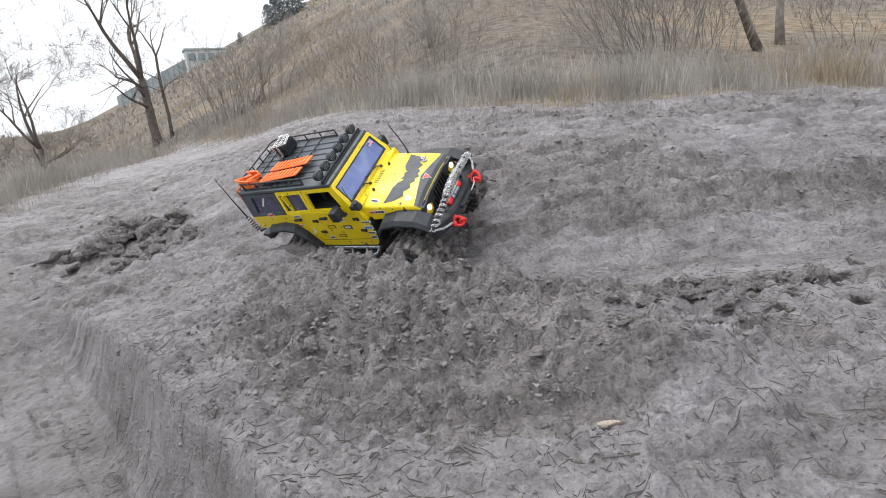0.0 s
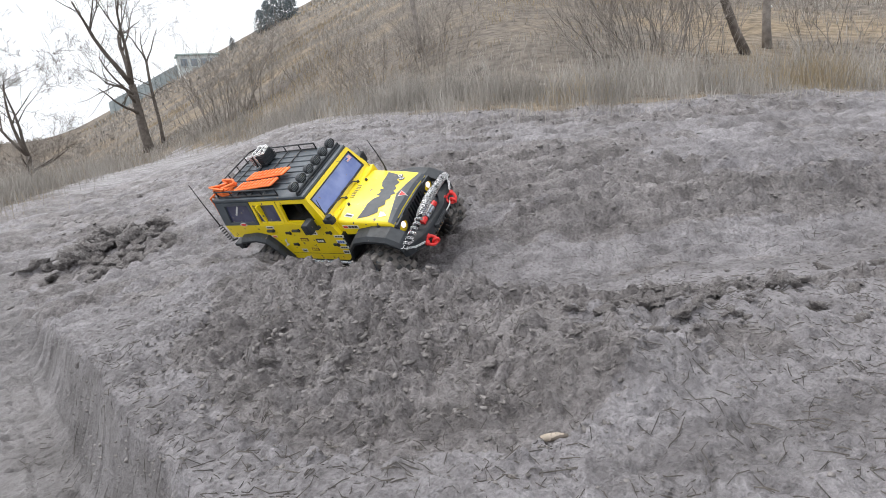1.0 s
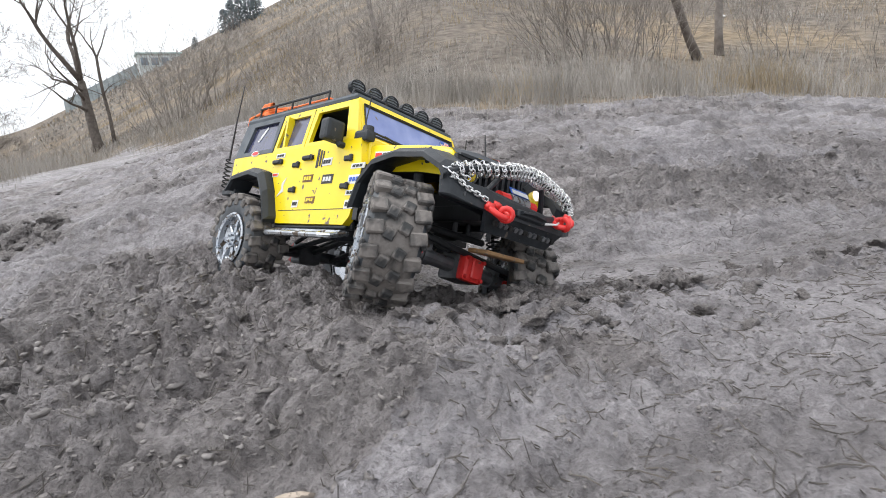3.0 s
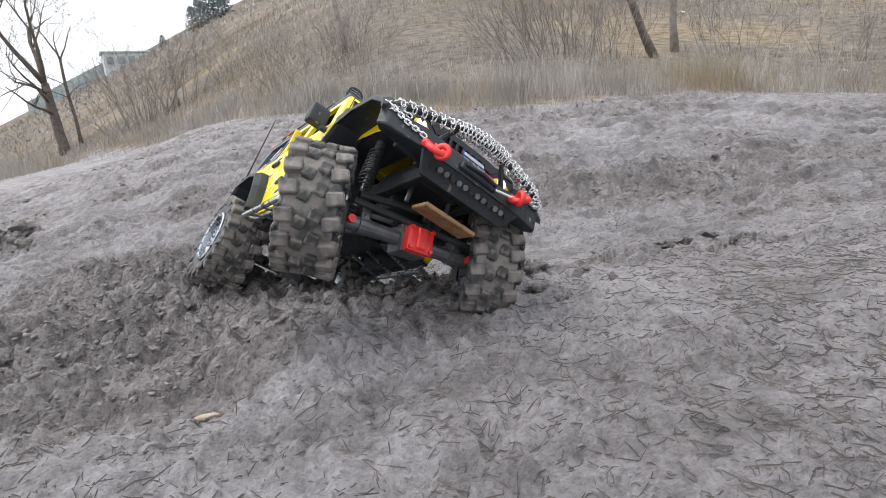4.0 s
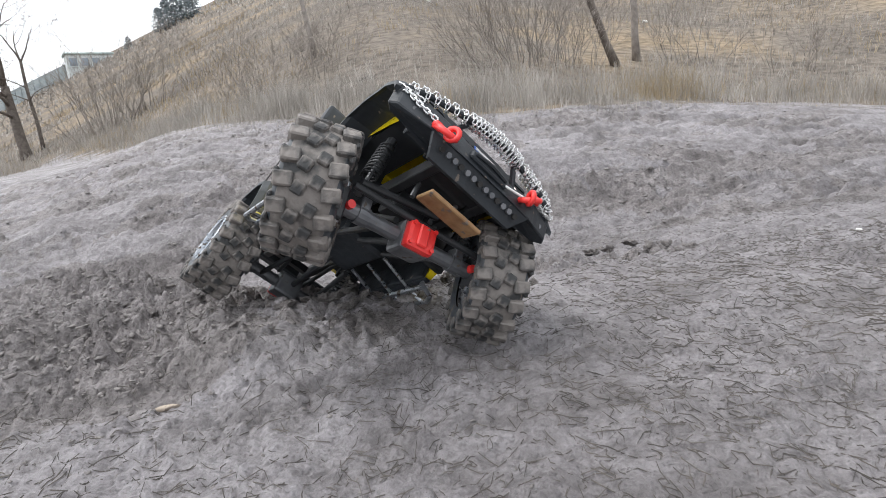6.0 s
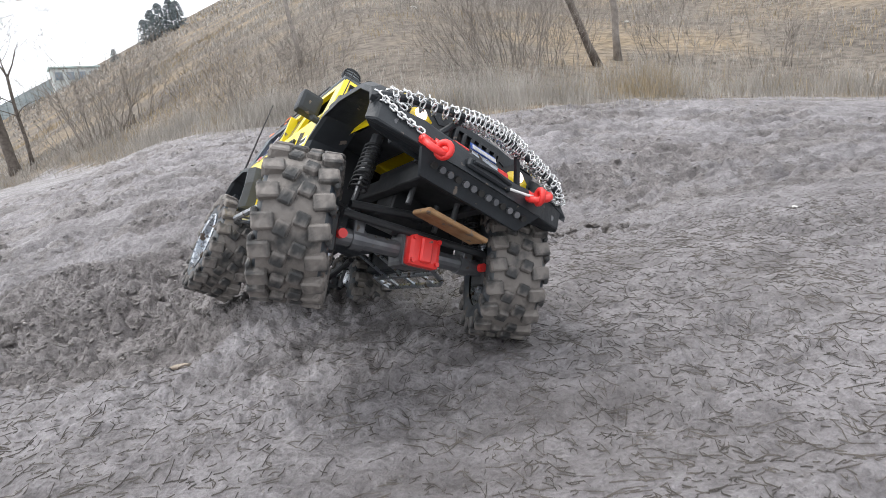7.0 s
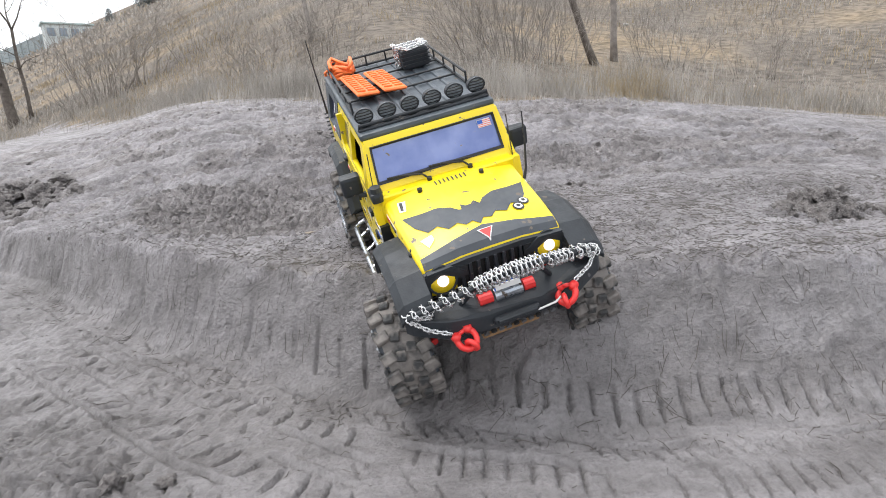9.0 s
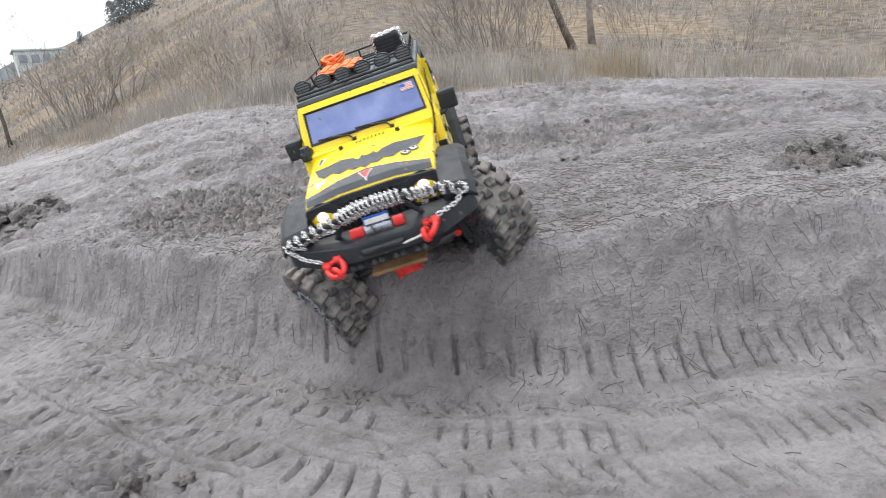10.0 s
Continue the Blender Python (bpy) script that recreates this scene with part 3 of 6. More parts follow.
for u in (-0.5, 0.0, 0.5):
    a = ang + bend * u
    P.append((qx + u * length * np.cos(a), qy + u * length * np.sin(a)))
vs = []
for i, (px_, py_) in enumerate(P):
    z = ground_z(px_, py_)
    w = wid * (1.0 if i == 1 else 0.55)
    nx_, ny_ = -np.sin(ang) * w, np.cos(ang) * w
    vs += [np.stack([px_ + nx_, py_ + ny_, z + 0.0002], 1), np.stack([px_, py_, z + 0.0010], 1), np.stack([px_ - nx_, py_ - ny_, z + 0.0002], 1)]
base = np.arange(n)
fs = []
for i in range(2):
    for j in range(2):
        A = (3 * i + j) * n + base
        fs.append(np.stack([A, A + n, A + 4 * n, A + 3 * n], 1))
tagged(new("dead_stalks", arrays_mesh("dead_stalks", np.concatenate(vs), fs, [STALK_CRACK])), "short dark strips: dead plant stalks and painted cracks in mud", "plant debris", kind="stuff")

# a pale stick and two stones
PALE = mottled("pale_wood", (0.30, 0.25, 0.20), (0.52, 0.44, 0.36), 60, (0.6, 0.8), mud=0.22)
bm = bmesh.new()
tube(bm, [(-0.015, 0, 0), (-0.006, 0.001, 0.001), (0.003, 0.0005, 0.001), (0.011, -0.001, 0.001)], [0.002, 0.0032, 0.0034, 0.0018], 8)
stick = tagged(part("stick", bm, PALE, None, smooth=True), "short pale broken stick lying in the mud", "stick")
stick.matrix_basis = pose(0.108, 0.425, gz(0.108, 0.425) + 0.001, 0, 0, 8)
STONE = mottled("pale_stone", (0.36, 0.30, 0.25), (0.52, 0.45, 0.38), 30, (0.7, 0.9), 0.004, 60)
WHITE_STONE = mottled("white_stone", (0.62, 0.60, 0.58), (0.75, 0.74, 0.72), 60, (0.6, 0.8))
for x, y, r, mt, lab in ((5.05, 5.75, 0.062, STONE, "pale brown stone in the dry grass"), (1.10, 0.715, 0.0052, WHITE_STONE, "small white pebble on the mud"), (2.0, 12.6, 0.06, WHITE_STONE, "white stone on the grassy slope"), (5.6, 10.2, 0.05, WHITE_STONE, "white stone on the grassy slope")):
    st = tagged(new("stone", arrays_mesh("stone", SHAPES[2][0] * np.array([1.2, 1, 0.9]) * r, [SHAPES[2][1]], [mt], smooth=True)), lab, "stone")
    st.matrix_basis = pose(x, y, gz(x, y) + r * 0.4, 5, 8, 40)


def blades(name, x, y, height, width, mats, pick, label, category, lean=0.35):
    """Bent tapering blades of grass standing at x, y."""
    n = len(x)
    z = ground_z(x, y) - 0.01
    a, f = rng.uniform(0, 2 * np.pi, n), rng.uniform(0, 2 * np.pi, n)
    ln = height * lean * rng.uniform(0.1, 1.0, n)
    dx, dy = np.cos(f) * ln, np.sin(f) * ln
    wx, wy = np.cos(a) * width / 2, np.sin(a) * width / 2
    V = np.stack([
        np.stack([x - wx, y - wy, z], 1), np.stack([x + wx, y + wy, z], 1),
        np.stack([x + 0.35 * dx + 0.8 * wx, y + 0.35 * dy + 0.8 * wy, z + 0.6 * height], 1), np.stack([x + 0.35 * dx - 0.8 * wx, y + 0.35 * dy - 0.8 * wy, z + 0.6 * height], 1),
        np.stack([x + dx, y + dy, z + height * rng.uniform(0.85, 1.0, n)], 1)], 1).reshape(-1, 3)
    i = np.arange(n) * 5
    quads, tris = np.stack([i, i + 1, i + 2, i + 3], 1), np.stack([i + 3, i + 2, i + 4], 1)
    return tagged(new(name, arrays_mesh(name, V, [quads, tris], mats, np.concatenate([pick, pick]))), label, category, kind="stuff")


# the verge: a dense belt of dry grass where the mud ends
vx, vy = scatter(125000, -5.5, 6.5, 2.6, 13, lambda x, y: np.exp(-(((past_verge(x, y) - 0.19) / 0.17) ** 2)) * np.exp(-np.maximum(np.hypot(x, y) - 4, 0) / 4) * (0.35 + 0.65 * step((fbm(x * 5, y * 5, 2, 101) - 0.36) / 0.2)))
hg = (0.04 + 0.52 * fbm(vx * 3.2, vy * 3.2, 3, 103) ** 1.7) * rng.uniform(0.35, 1.25, len(vx)) * (0.55 + 0.45 * step((past_verge(vx, vy) + 0.02) / 0.12))
pick = ((fbm(vx * 1.1, vy * 1.1, 2, 105) + 0.08 * (vx > 2.4) + rng.normal(0, 0.10, len(vx))) > 0.86).astype(int)
blades("verge_grass", vx, vy, hg, rng.uniform(0.0016, 0.0040, len(vx)) * (0.6 + 0.10 * np.hypot(vx, vy)), [DRY_GRASS, STRAW], pick, "dense belt of dry grey-brown grass along the mud", "grass", 0.6)
# thinner growth over the slope
wx_, wy_ = scatter(40000, -12, 16, 2.6, 30, lambda x, y: (past_verge(x, y) > 0.05) * step((fbm(x * 0.9, y * 0.9, 3, 111) - 0.36) / 0.22) * (0.15 + 0.85 * np.exp(-np.hypot(x, y) / 12)))
far_ = np.hypot(wx_, wy_)
blades("slope_grass", wx_, wy_, rng.uniform(0.03, 0.12, len(wx_)) * (0.7 + 0.05 * far_), 0.002 + 0.0008 * far_, [DRY_GRASS, STRAW], ((fbm(wx_ * 0.35, wy_ * 0.35, 2, 113) + rng.normal(0, 0.08, len(wx_))) > 0.60).astype(int), "thin dry weeds and straw grass on the slope", "grass", 0.6)
# farther up, coarse tussocks
ux_, uy_ = scatter(12000, -60, 60, 18, 150, lambda x, y: (past_verge(x, y) > 0.4) * (0.1 + 0.9 * np.exp(-np.hypot(x, y) / 45)) * step((fbm(x * 0.25, y * 0.25, 3, 115) - 0.36) / 0.2))
far_ = np.hypot(ux_, uy_)
blades("hill_grass", ux_, uy_, 0.006 * far_ * rng.uniform(0.4, 1.1, len(ux_)), 0.0022 * far_, [DRY_GRASS, STRAW], ((fbm(ux_ * 0.06, uy_ * 0.06, 2, 117) + rng.normal(0, 0.08, len(ux_))) > 0.60).astype(int), "far straw-coloured tussocks on the hill", "grass", 0.8)


def limb(bm, p, d, length, r, depth, rnd, spread=1.0, droop=0.0, kids=(3, 4), first=0.35):
    """A bent tapering limb and, from it, finer ones."""
    pts, rad, q, e = [p], [r], p.copy(), d.copy()
    k = 5 if depth > 1 else 4
    for i in range(k):
        e = (e + Vector((rnd.gauss(0, 0.13), rnd.gauss(0, 0.13), rnd.gauss(0.02, 0.10) - droop))).normalized()
        q = q + e * (length / k)
        pts.append(q.copy())
        rad.append(r * (1 - 0.72 * (i + 1) / k))
    tube(bm, pts, rad, 7 if r > 0.02 else (5 if r > 0.006 else 3))
    if depth <= 0:
        return
    for _ in range(rnd.randint(*kids)):
        f = rnd.uniform(first, 1.0)
        i = min(k - 1, int(f * k))
        at = pts[i].lerp(pts[i + 1], f * k - i)
        axis = (pts[i + 1] - pts[i]).normalized()
        side = axis.orthogonal().normalized()
        side.rotate(Matrix.Rotation(rnd.uniform(0, 6.283), 3, axis))
        g = (axis * rnd.uniform(0.55, 0.95) + side * rnd.uniform(0.5, 0.95) * spread + Vector((0, 0, 0.12))).normalized()
        limb(bm, at, g, length * rnd.uniform(0.5, 0.75), max(0.0018, rad[i] * rnd.uniform(0.42, 0.62)), depth - 1, rnd, spread, droop, kids, first)


PALE_BARK = mottled("pale_bark", (0.17, 0.15, 0.135), (0.30, 0.27, 0.245), 14, (0.8, 0.95), 0.01, 60)


def bare_tree(x, y, height, r, lean, seed, depth, label, fork=0.45, trunk_bend=0.06, thin=1.0):
    rnd = random.Random(seed)
    tree = tagged(new("bare_tree"), label, "tree", "bare trees")
    tree.matrix_basis = pose(x, y, gz(x, y, False) - 0.03)
    d = Vector((lean[0], lean[1], 1)).normalized()
    bm = bmesh.new()
    pts, rad, q, e = [Vector((0, 0, 0))], [r * 1.25], Vector((0, 0, 0)), d
    for i in range(7):
        e = (e + Vector((rnd.gauss(0, trunk_bend), rnd.gauss(0, trunk_bend), 0.03))).normalized()
        q = q + e * (height * fork / 7)
        pts.append(q.copy())
        rad.append(r * (1 - 0.3 * (i + 1) / 7))
    tube(bm, pts, rad, 10)
    part("trunk", bm, PALE_BARK if thin > 1 else BARK, tree, smooth=True)
    bm = bmesh.new()
    for k in range(3):
        a = rnd.uniform(0, 6.28)
        g = (e + Vector((math.cos(a), math.sin(a), 0)) * rnd.uniform(0.3, 0.75)).normalized()
        limb(bm, pts[-1] - e * 0.01, g, height * (1 - fork) * rnd.uniform(0.6, 0.8), rad[-1] * rnd.uniform(0.6, 0.8), depth, rnd, 1.0, 0.0, (3, 5))
    for k in range(3):
        i = rnd.randint(3, 6)
        a = rnd.uniform(0, 6.28)
        g = Vector((math.cos(a), math.sin(a), 0.5)).normalized()
        limb(bm, pts[i], g, height * 0.3, r * 0.3, depth - 1, rnd, 1.0, 0.0, (3, 4))
    part("crown", bm, [TWIG if thin > 1 else BARK], tree, "bare twiggy branches", True)
    return tree


bare_tree(-7.5, 14.6, 5.0, 0.125, (-0.14, 0), 21, 6, "tall leafless tree at the edge of the mud", 0.34)
bare_tree(-7.2, 14.8, 3.4, 0.045, (-0.10, 0), 23, 3, "thin leafless sapling beside a larger tree", 0.6)
bare_tree(-5.7, 7.9, 1.85, 0.050, (-0.05, 0), 27, 5, "small leafless tree with spreading branches", 0.28)
bare_tree(-4.9, 5.9, 1.1, 0.028, (-0.05, 0), 29, 4, "small leafless tree at the edge of the mud", 0.4)
bare_tree(-0.20, 8.1, 3.2, 0.034, (-0.10, 0), 31, 4, "slim leafless tree on the slope", 0.62, 0.06, 2.0)
bare_tree(3.38, 6.55, 3.2, 0.046, (-0.36, 0.1), 33, 3, "dark leaning tree trunk behind the grass", 0.7, 0.08)
bare_tree(3.85, 7.0, 3.1, 0.045, (-0.03, 0), 35, 3, "pale straight tree trunk behind the grass", 0.7, 0.04, 2.0)
bare_tree(6.9, 5.3, 2.1, 0.034, (-0.35, -0.1), 37, 3, "low leafless tree with sideways branches", 0.4, 0.12)


def bush(x, y, height, spread, stems, seed, label, lean=(0, 0)):
    rnd = random.Random(seed)
    b = tagged(new("bare_bush"), label, "bush", "bare bushes")
    b.matrix_basis = pose(x, y, gz(x, y, False) - 0.03)
    bm = bmesh.new()
    for k in range(stems):
        a, q = rnd.uniform(0, 6.28), rnd.uniform(0, 1) ** 0.6
        p = Vector((math.cos(a) * spread * 0.45 * q, math.sin(a) * spread * 0.35 * q, gz(x + math.cos(a) * spread * 0.45 * q, y + math.sin(a) * spread * 0.35 * q, False) - gz(x, y, False)))
        d = Vector((math.cos(a) * 0.55 * q + lean[0], math.sin(a) * 0.5 * q + lean[1], 1)).normalized()
        limb(bm, p, d, height * rnd.uniform(0.55, 1.1), height * 0.0065 * rnd.uniform(0.6, 1.3), 2, rnd, 0.7, 0.0, (3, 5), 0.25)
    part("brushwood", bm, TWIG, b, smooth=True)
    return b


bush(-4.35, 11.6, 1.5, 1.5, 40, 41, "grey leafless bush at the foot of the slope")
bush(-3.7, 11.9, 1.2, 1.0, 22, 42, "grey leafless bush at the foot of the slope")
bush(-0.85, 7.3, 0.55, 1.5, 46, 43, "wide grey leafless thicket on the slope")
bush(-0.05, 6.9, 0.62, 0.9, 26, 44, "grey leafless bush on the slope")
bush(1.75, 5.5, 0.85, 0.9, 30, 45, "leafless bush with arching stems behind the grass", (-0.3, 0))
bush(2.15, 6.0, 0.95, 0.9, 30, 46, "leafless bush with upright stems behind the grass")
bush(2.75, 6.3, 0.8, 0.9, 22, 47, "leafless bush with upright stems behind the grass")
bush(4.6, 6.9, 0.75, 1.0, 20, 48, "leafless bush with upright stems behind the grass")
bush(5.6, 6.4, 0.6, 0.9, 16, 49, "leafless bush in the dry grass")
bush(-2.6, 13.0, 0.9, 1.6, 26, 50, "grey leafless thicket on the slope")
bush(-9.6, 15.5, 0.9, 3.0, 36, 51, "grey leafless thicket below the hill")
bush(-8.6, 11.6, 0.7, 2.4, 30, 52, "grey leafless thicket below the hill")
bush(-6.3, 8.6, 0.7, 1.6, 24, 53, "low grey leafless bush at the edge of the mud")
for k in range(9):
    xk, yk = 0.6 + 1.1 * k + 0.6 * math.sin(k * 2.1), 9.9 + 2.2 * math.sin(k * 1.7) + 0.25 * k
    bush(xk, yk, 0.7, 1.1, 12, 60 + k, "sparse leafless bush high on the slope")

# low house, its fence and conifers greyed by painted haze on the skyline
PLASTER = mottled("pale_plaster", (0.50, 0.54, 0.54), (0.62, 0.66, 0.66), 0.8, (0.7, 0.9))
PANE = mottled("far_window", (0.16, 0.20, 0.24), (0.26, 0.31, 0.36), 0.8, (0.15, 0.3))
ROOFING = mottled("pale_roofing", (0.36, 0.46, 0.46), (0.46, 0.56, 0.55), 0.6, (0.5, 0.7))
FENCE = mottled("grey_fence", (0.26, 0.30, 0.31), (0.36, 0.40, 0.41), 1.0, (0.6, 0.8))
# bluish haze of the distance is mixed into the needle colour
HAZY_NEEDLE = mottled("hazy_needles", (0.105, 0.130, 0.142), (0.170, 0.200, 0.210), 1.5, (0.8, 0.95))
house = tagged(new("house"), "low pale flat-roofed house on the skyline", "house")
hx, hy = -44.6, 112.0
house.matrix_basis = pose(hx, hy, gz(hx, hy, False) - 0.9, 0, 0, 28)
bm = bmesh.new()
box(bm, -4.4, 2.6, -2.4, 2.4, -3.0, 2.5, 0.05)
part("wall", bm, PLASTER, house)
bm = bmesh.new()
box(bm, -4.7, 2.9, -2.7, 2.7, 2.5, 2.8, 0.05)
part("roof", bm, ROOFING, house)
for k in range(4):
    bm = bmesh.new()
    box(bm, -4.0 + 1.7 * k, -2.9 + 1.7 * k, -2.52, -2.35, 0.6, 1.9, 0.03)
    w_ = part("window", bm, PANE, house)
    bm = bmesh.new()
    box(bm, -4.1 + 1.7 * k, -2.8 + 1.7 * k, -2.58, -2.4, 0.45, 0.6)
    part("sill", bm, PLASTER, w_)
fence = tagged(new("fence"), "grey board fence running down the hill crest", "fence")
for k in range(15):
    fx, fy = -48.0 - 1.15 * k, 112.5 + 0.1 * k
    z0, z1 = gz(fx, fy, False), gz(fx - 1.15, fy + 0.1, False)
    bm = bmesh.new()
    plate(bm, [(fx, fy, z0 - 0.3), (fx - 1.08, fy + 0.1, z1 - 0.3), (fx - 1.08, fy + 0.1, z1 + 2.5), (fx, fy, z0 + 2.5)], (0, 0.08, 0))
    part("fence_panel", bm, FENCE, fence)
    bm = bmesh.new()
    box(bm, fx - 0.06, fx + 0.06, fy - 0.1, fy + 0.02, z0 - 0.3, z0 + 2.75)
    part("fence_post", bm, FENCE, fence)
for k, (tx, ty, th) in enumerate(((-31.5, 108.0, 4.2), (-29.8, 107.0, 5.0), (-28.2, 106.0, 5.4), (-26.6, 107.0, 5.2), (-25.0, 105.0, 4.4), (-38.5, 112.0, 2.2))):
    rnd = random.Random(80 + k)
    con = tagged(new("conifer"), "blue-grey conifer on the skyline, haze painted into its colour", "tree", "conifers")
    con.matrix_basis = pose(tx, ty, gz(tx, ty, False) - 0.2)
    bm = bmesh.new()
    cyl(bm, (0, 0, 0), (0, 0, th * 0.9), 0.18, 0.04, 7)
    part("trunk", bm, BARK, con)
    bm = bmesh.new()
    for j in range(700):
        f = rnd.uniform(0.06, 1.0)
        a, rr = rnd.uniform(0, 6.283), th * 0.34 * (1 - f) ** 0.55 * rnd.uniform(0.3, 1.1) + 0.1
        c = Vector((math.cos(a) * rr, math.sin(a) * rr, th * f))
        tip = c + Vector((math.cos(a) * 0.5, math.sin(a) * 0.5, rnd.uniform(-0.25, 0.2))) * th * 0.09
        sd = Vector((-math.sin(a), math.cos(a), rnd.uniform(-0.4, 0.4))) * th * 0.035
        v = [bm.verts.new(p_) for p_ in (c - sd, c + sd, tip, c + Vector((0, 0, th * 0.03)))]
        bm.faces.new((v[0], v[1], v[2]))
        bm.faces.new((v[0], v[2], v[3]))
        bm.faces.new((v[1], v[3], v[2]))
    part("crown", bm, HAZY_NEEDLE, con)
# ---- materials of the model car ----
YELLOW = mottled("yellow_paint", (0.80, 0.60, 0.004), (0.86, 0.67, 0.008), 18, (0.28, 0.42), mud=0.035, coat=0.3)
BLACK = mottled("black_plastic", (0.011, 0.014, 0.018), (0.022, 0.027, 0.033), 30, (0.45, 0.65), 0.0004, 400, mud=0.03)
BLACK_CLEAN = mottled("black_rubber_trim", (0.012, 0.013, 0.015), (0.02, 0.022, 0.025), 30, (0.45, 0.6))
ROOF = mottled("dark_roof", (0.042, 0.055, 0.068), (0.075, 0.09, 0.105), 22, (0.38, 0.55), 0.0004, 300, mud=0.05)
GREY = mottled("slate_decal", (0.045, 0.052, 0.062), (0.065, 0.072, 0.082), 40, (0.45, 0.6), mud=0.04)
WINDOW = mottled("blue_tinted_window", (0.11, 0.16, 0.42), (0.20, 0.26, 0.54), 24, (0.10, 0.22), mud=0.02, coat=0.6)
WINDOW_DARK = mottled("dark_window", (0.035, 0.038, 0.085), (0.07, 0.075, 0.14), 30, (0.12, 0.25), mud=0.05, coat=0.4)
INSIDE = mottled("dark_interior", (0.010, 0.010, 0.010), (0.02, 0.019, 0.018), 30, (0.7, 0.9))
RED = mottled("red_metal", (0.62, 0.022, 0.022), (0.75, 0.04, 0.035), 40, (0.3, 0.45), mud=0.03)
ORANGE = mottled("orange_plastic", (0.85, 0.16, 0.03), (0.92, 0.22, 0.05), 30, (0.45, 0.6), mud=0.02)
CHAIN = mottled("bright_chain", (0.62, 0.63, 0.64), (0.75, 0.75, 0.75), 200, (0.18, 0.35), metal=0.9)
CHROME = mottled("scuffed_chrome", (0.30, 0.33, 0.37), (0.48, 0.50, 0.53), 60, (0.22, 0.42), metal=0.9, mud=0.12)
STEEL = mottled("grey_axle_metal", (0.11, 0.115, 0.125), (0.17, 0.175, 0.185), 60, (0.35, 0.55), metal=0.55, mud=0.05)
RUBBER = mottled("muddy_tyre", (0.032, 0.033, 0.034), (0.170, 0.154, 0.142), 42, (0.5, 0.85), 0.004, 160, thresh=(0.38, 0.52))
WALL = mottled("tyre_wall", (0.022, 0.03, 0.04), (0.06, 0.065, 0.07), 30, (0.4, 0.6), mud=0.08)
WOOD = mottled("brown_skid_board", (0.20, 0.105, 0.045), (0.32, 0.19, 0.09), 60, (0.5, 0.8), mud=0.08)
WHITE = mottled("white_sticker", (0.62, 0.62, 0.61), (0.74, 0.74, 0.73), 60, (0.4, 0.5), mud=0.04)
INK = mottled("dark_print", (0.018, 0.018, 0.02), (0.03, 0.03, 0.03), 60, (0.45, 0.6))
BROWN_INK = mottled("brown_print", (0.14, 0.07, 0.02), (0.2, 0.1, 0.03), 60, (0.45, 0.6))
BLUE = mottled("blue_print", (0.02, 0.09, 0.42), (0.03, 0.12, 0.5), 60, (0.35, 0.5))
LENS = mottled("yellow_lens", (0.72, 0.50, 0.01), (0.82, 0.60, 0.02), 60, (0.12, 0.2), coat=0.8)
GAUZE = mottled("lamp_glass", (0.16, 0.185, 0.20), (0.30, 0.33, 0.35), 90, (0.15, 0.3), coat=0.5)
BULB, nt_, pb_ = nodes_of("lit_lamp")
pb_.inputs["Base Color"].default_value = (0.95, 0.85, 0.80, 1)
pb_.inputs["Emission Color"].default_value = (1.0, 0.86, 0.80, 1)
pb_.inputs["Emission Strength"].default_value = 0.8

# ---- the model car: x ahead, y to its left, z up ----
car = tagged(new("model_car"), "muddy yellow remote-control off-road truck with black roof and bumper", "model car")
AXLE_F, AXLE_R, TRACK, TYRE_R = 0.153, -0.150, 0.106, 0.062

# tub with wheel arches
bm = bmesh.new()
prof = [(-0.238, 0.084), (-0.238, 0.05), (-0.206, 0.05), (-0.196, 0.056), (-0.120, 0.056), (-0.104, 0.03), (-0.090, -0.012), (0.056, -0.014), (0.066, -0.004), (0.074, 0.05), (0.066, 0.084)]
for w0, w1 in ((0.082, 0.091), (-0.091, -0.082)):
    plate(bm, [(x, w0, z) for x, z in prof], (0, w1 - w0, 0))
box(bm, -0.238, -0.225, -0.082, 0.082, 0.05, 0.083, 0.002)
box(bm, 0.052, 0.072, -0.082, 0.082, 0.05, 0.087, 0.002)
body = part("body", bm, YELLOW, car)


def wall_y(z, s):
    return s * (0.0905 - max(0.0, z - 0.083) * 0.17)


def on_side(pts, s, out=0.0):
    return [(x, wall_y(z, s) + s * out, z) for x, z in pts]


def side_patch(name, x0, x1, z0, z1, mat, s, out=0.0007, shear=0.0, parent=None, label=""):
    b = bmesh.new()
    plate(b, on_side([(x0, z0), (x1, z0), (x1 + shear, z1), (x0 + shear, z1)], s, out), (0, -s * (out + 0.0004), 0))
    return part(name, b, mat, parent or car, label)


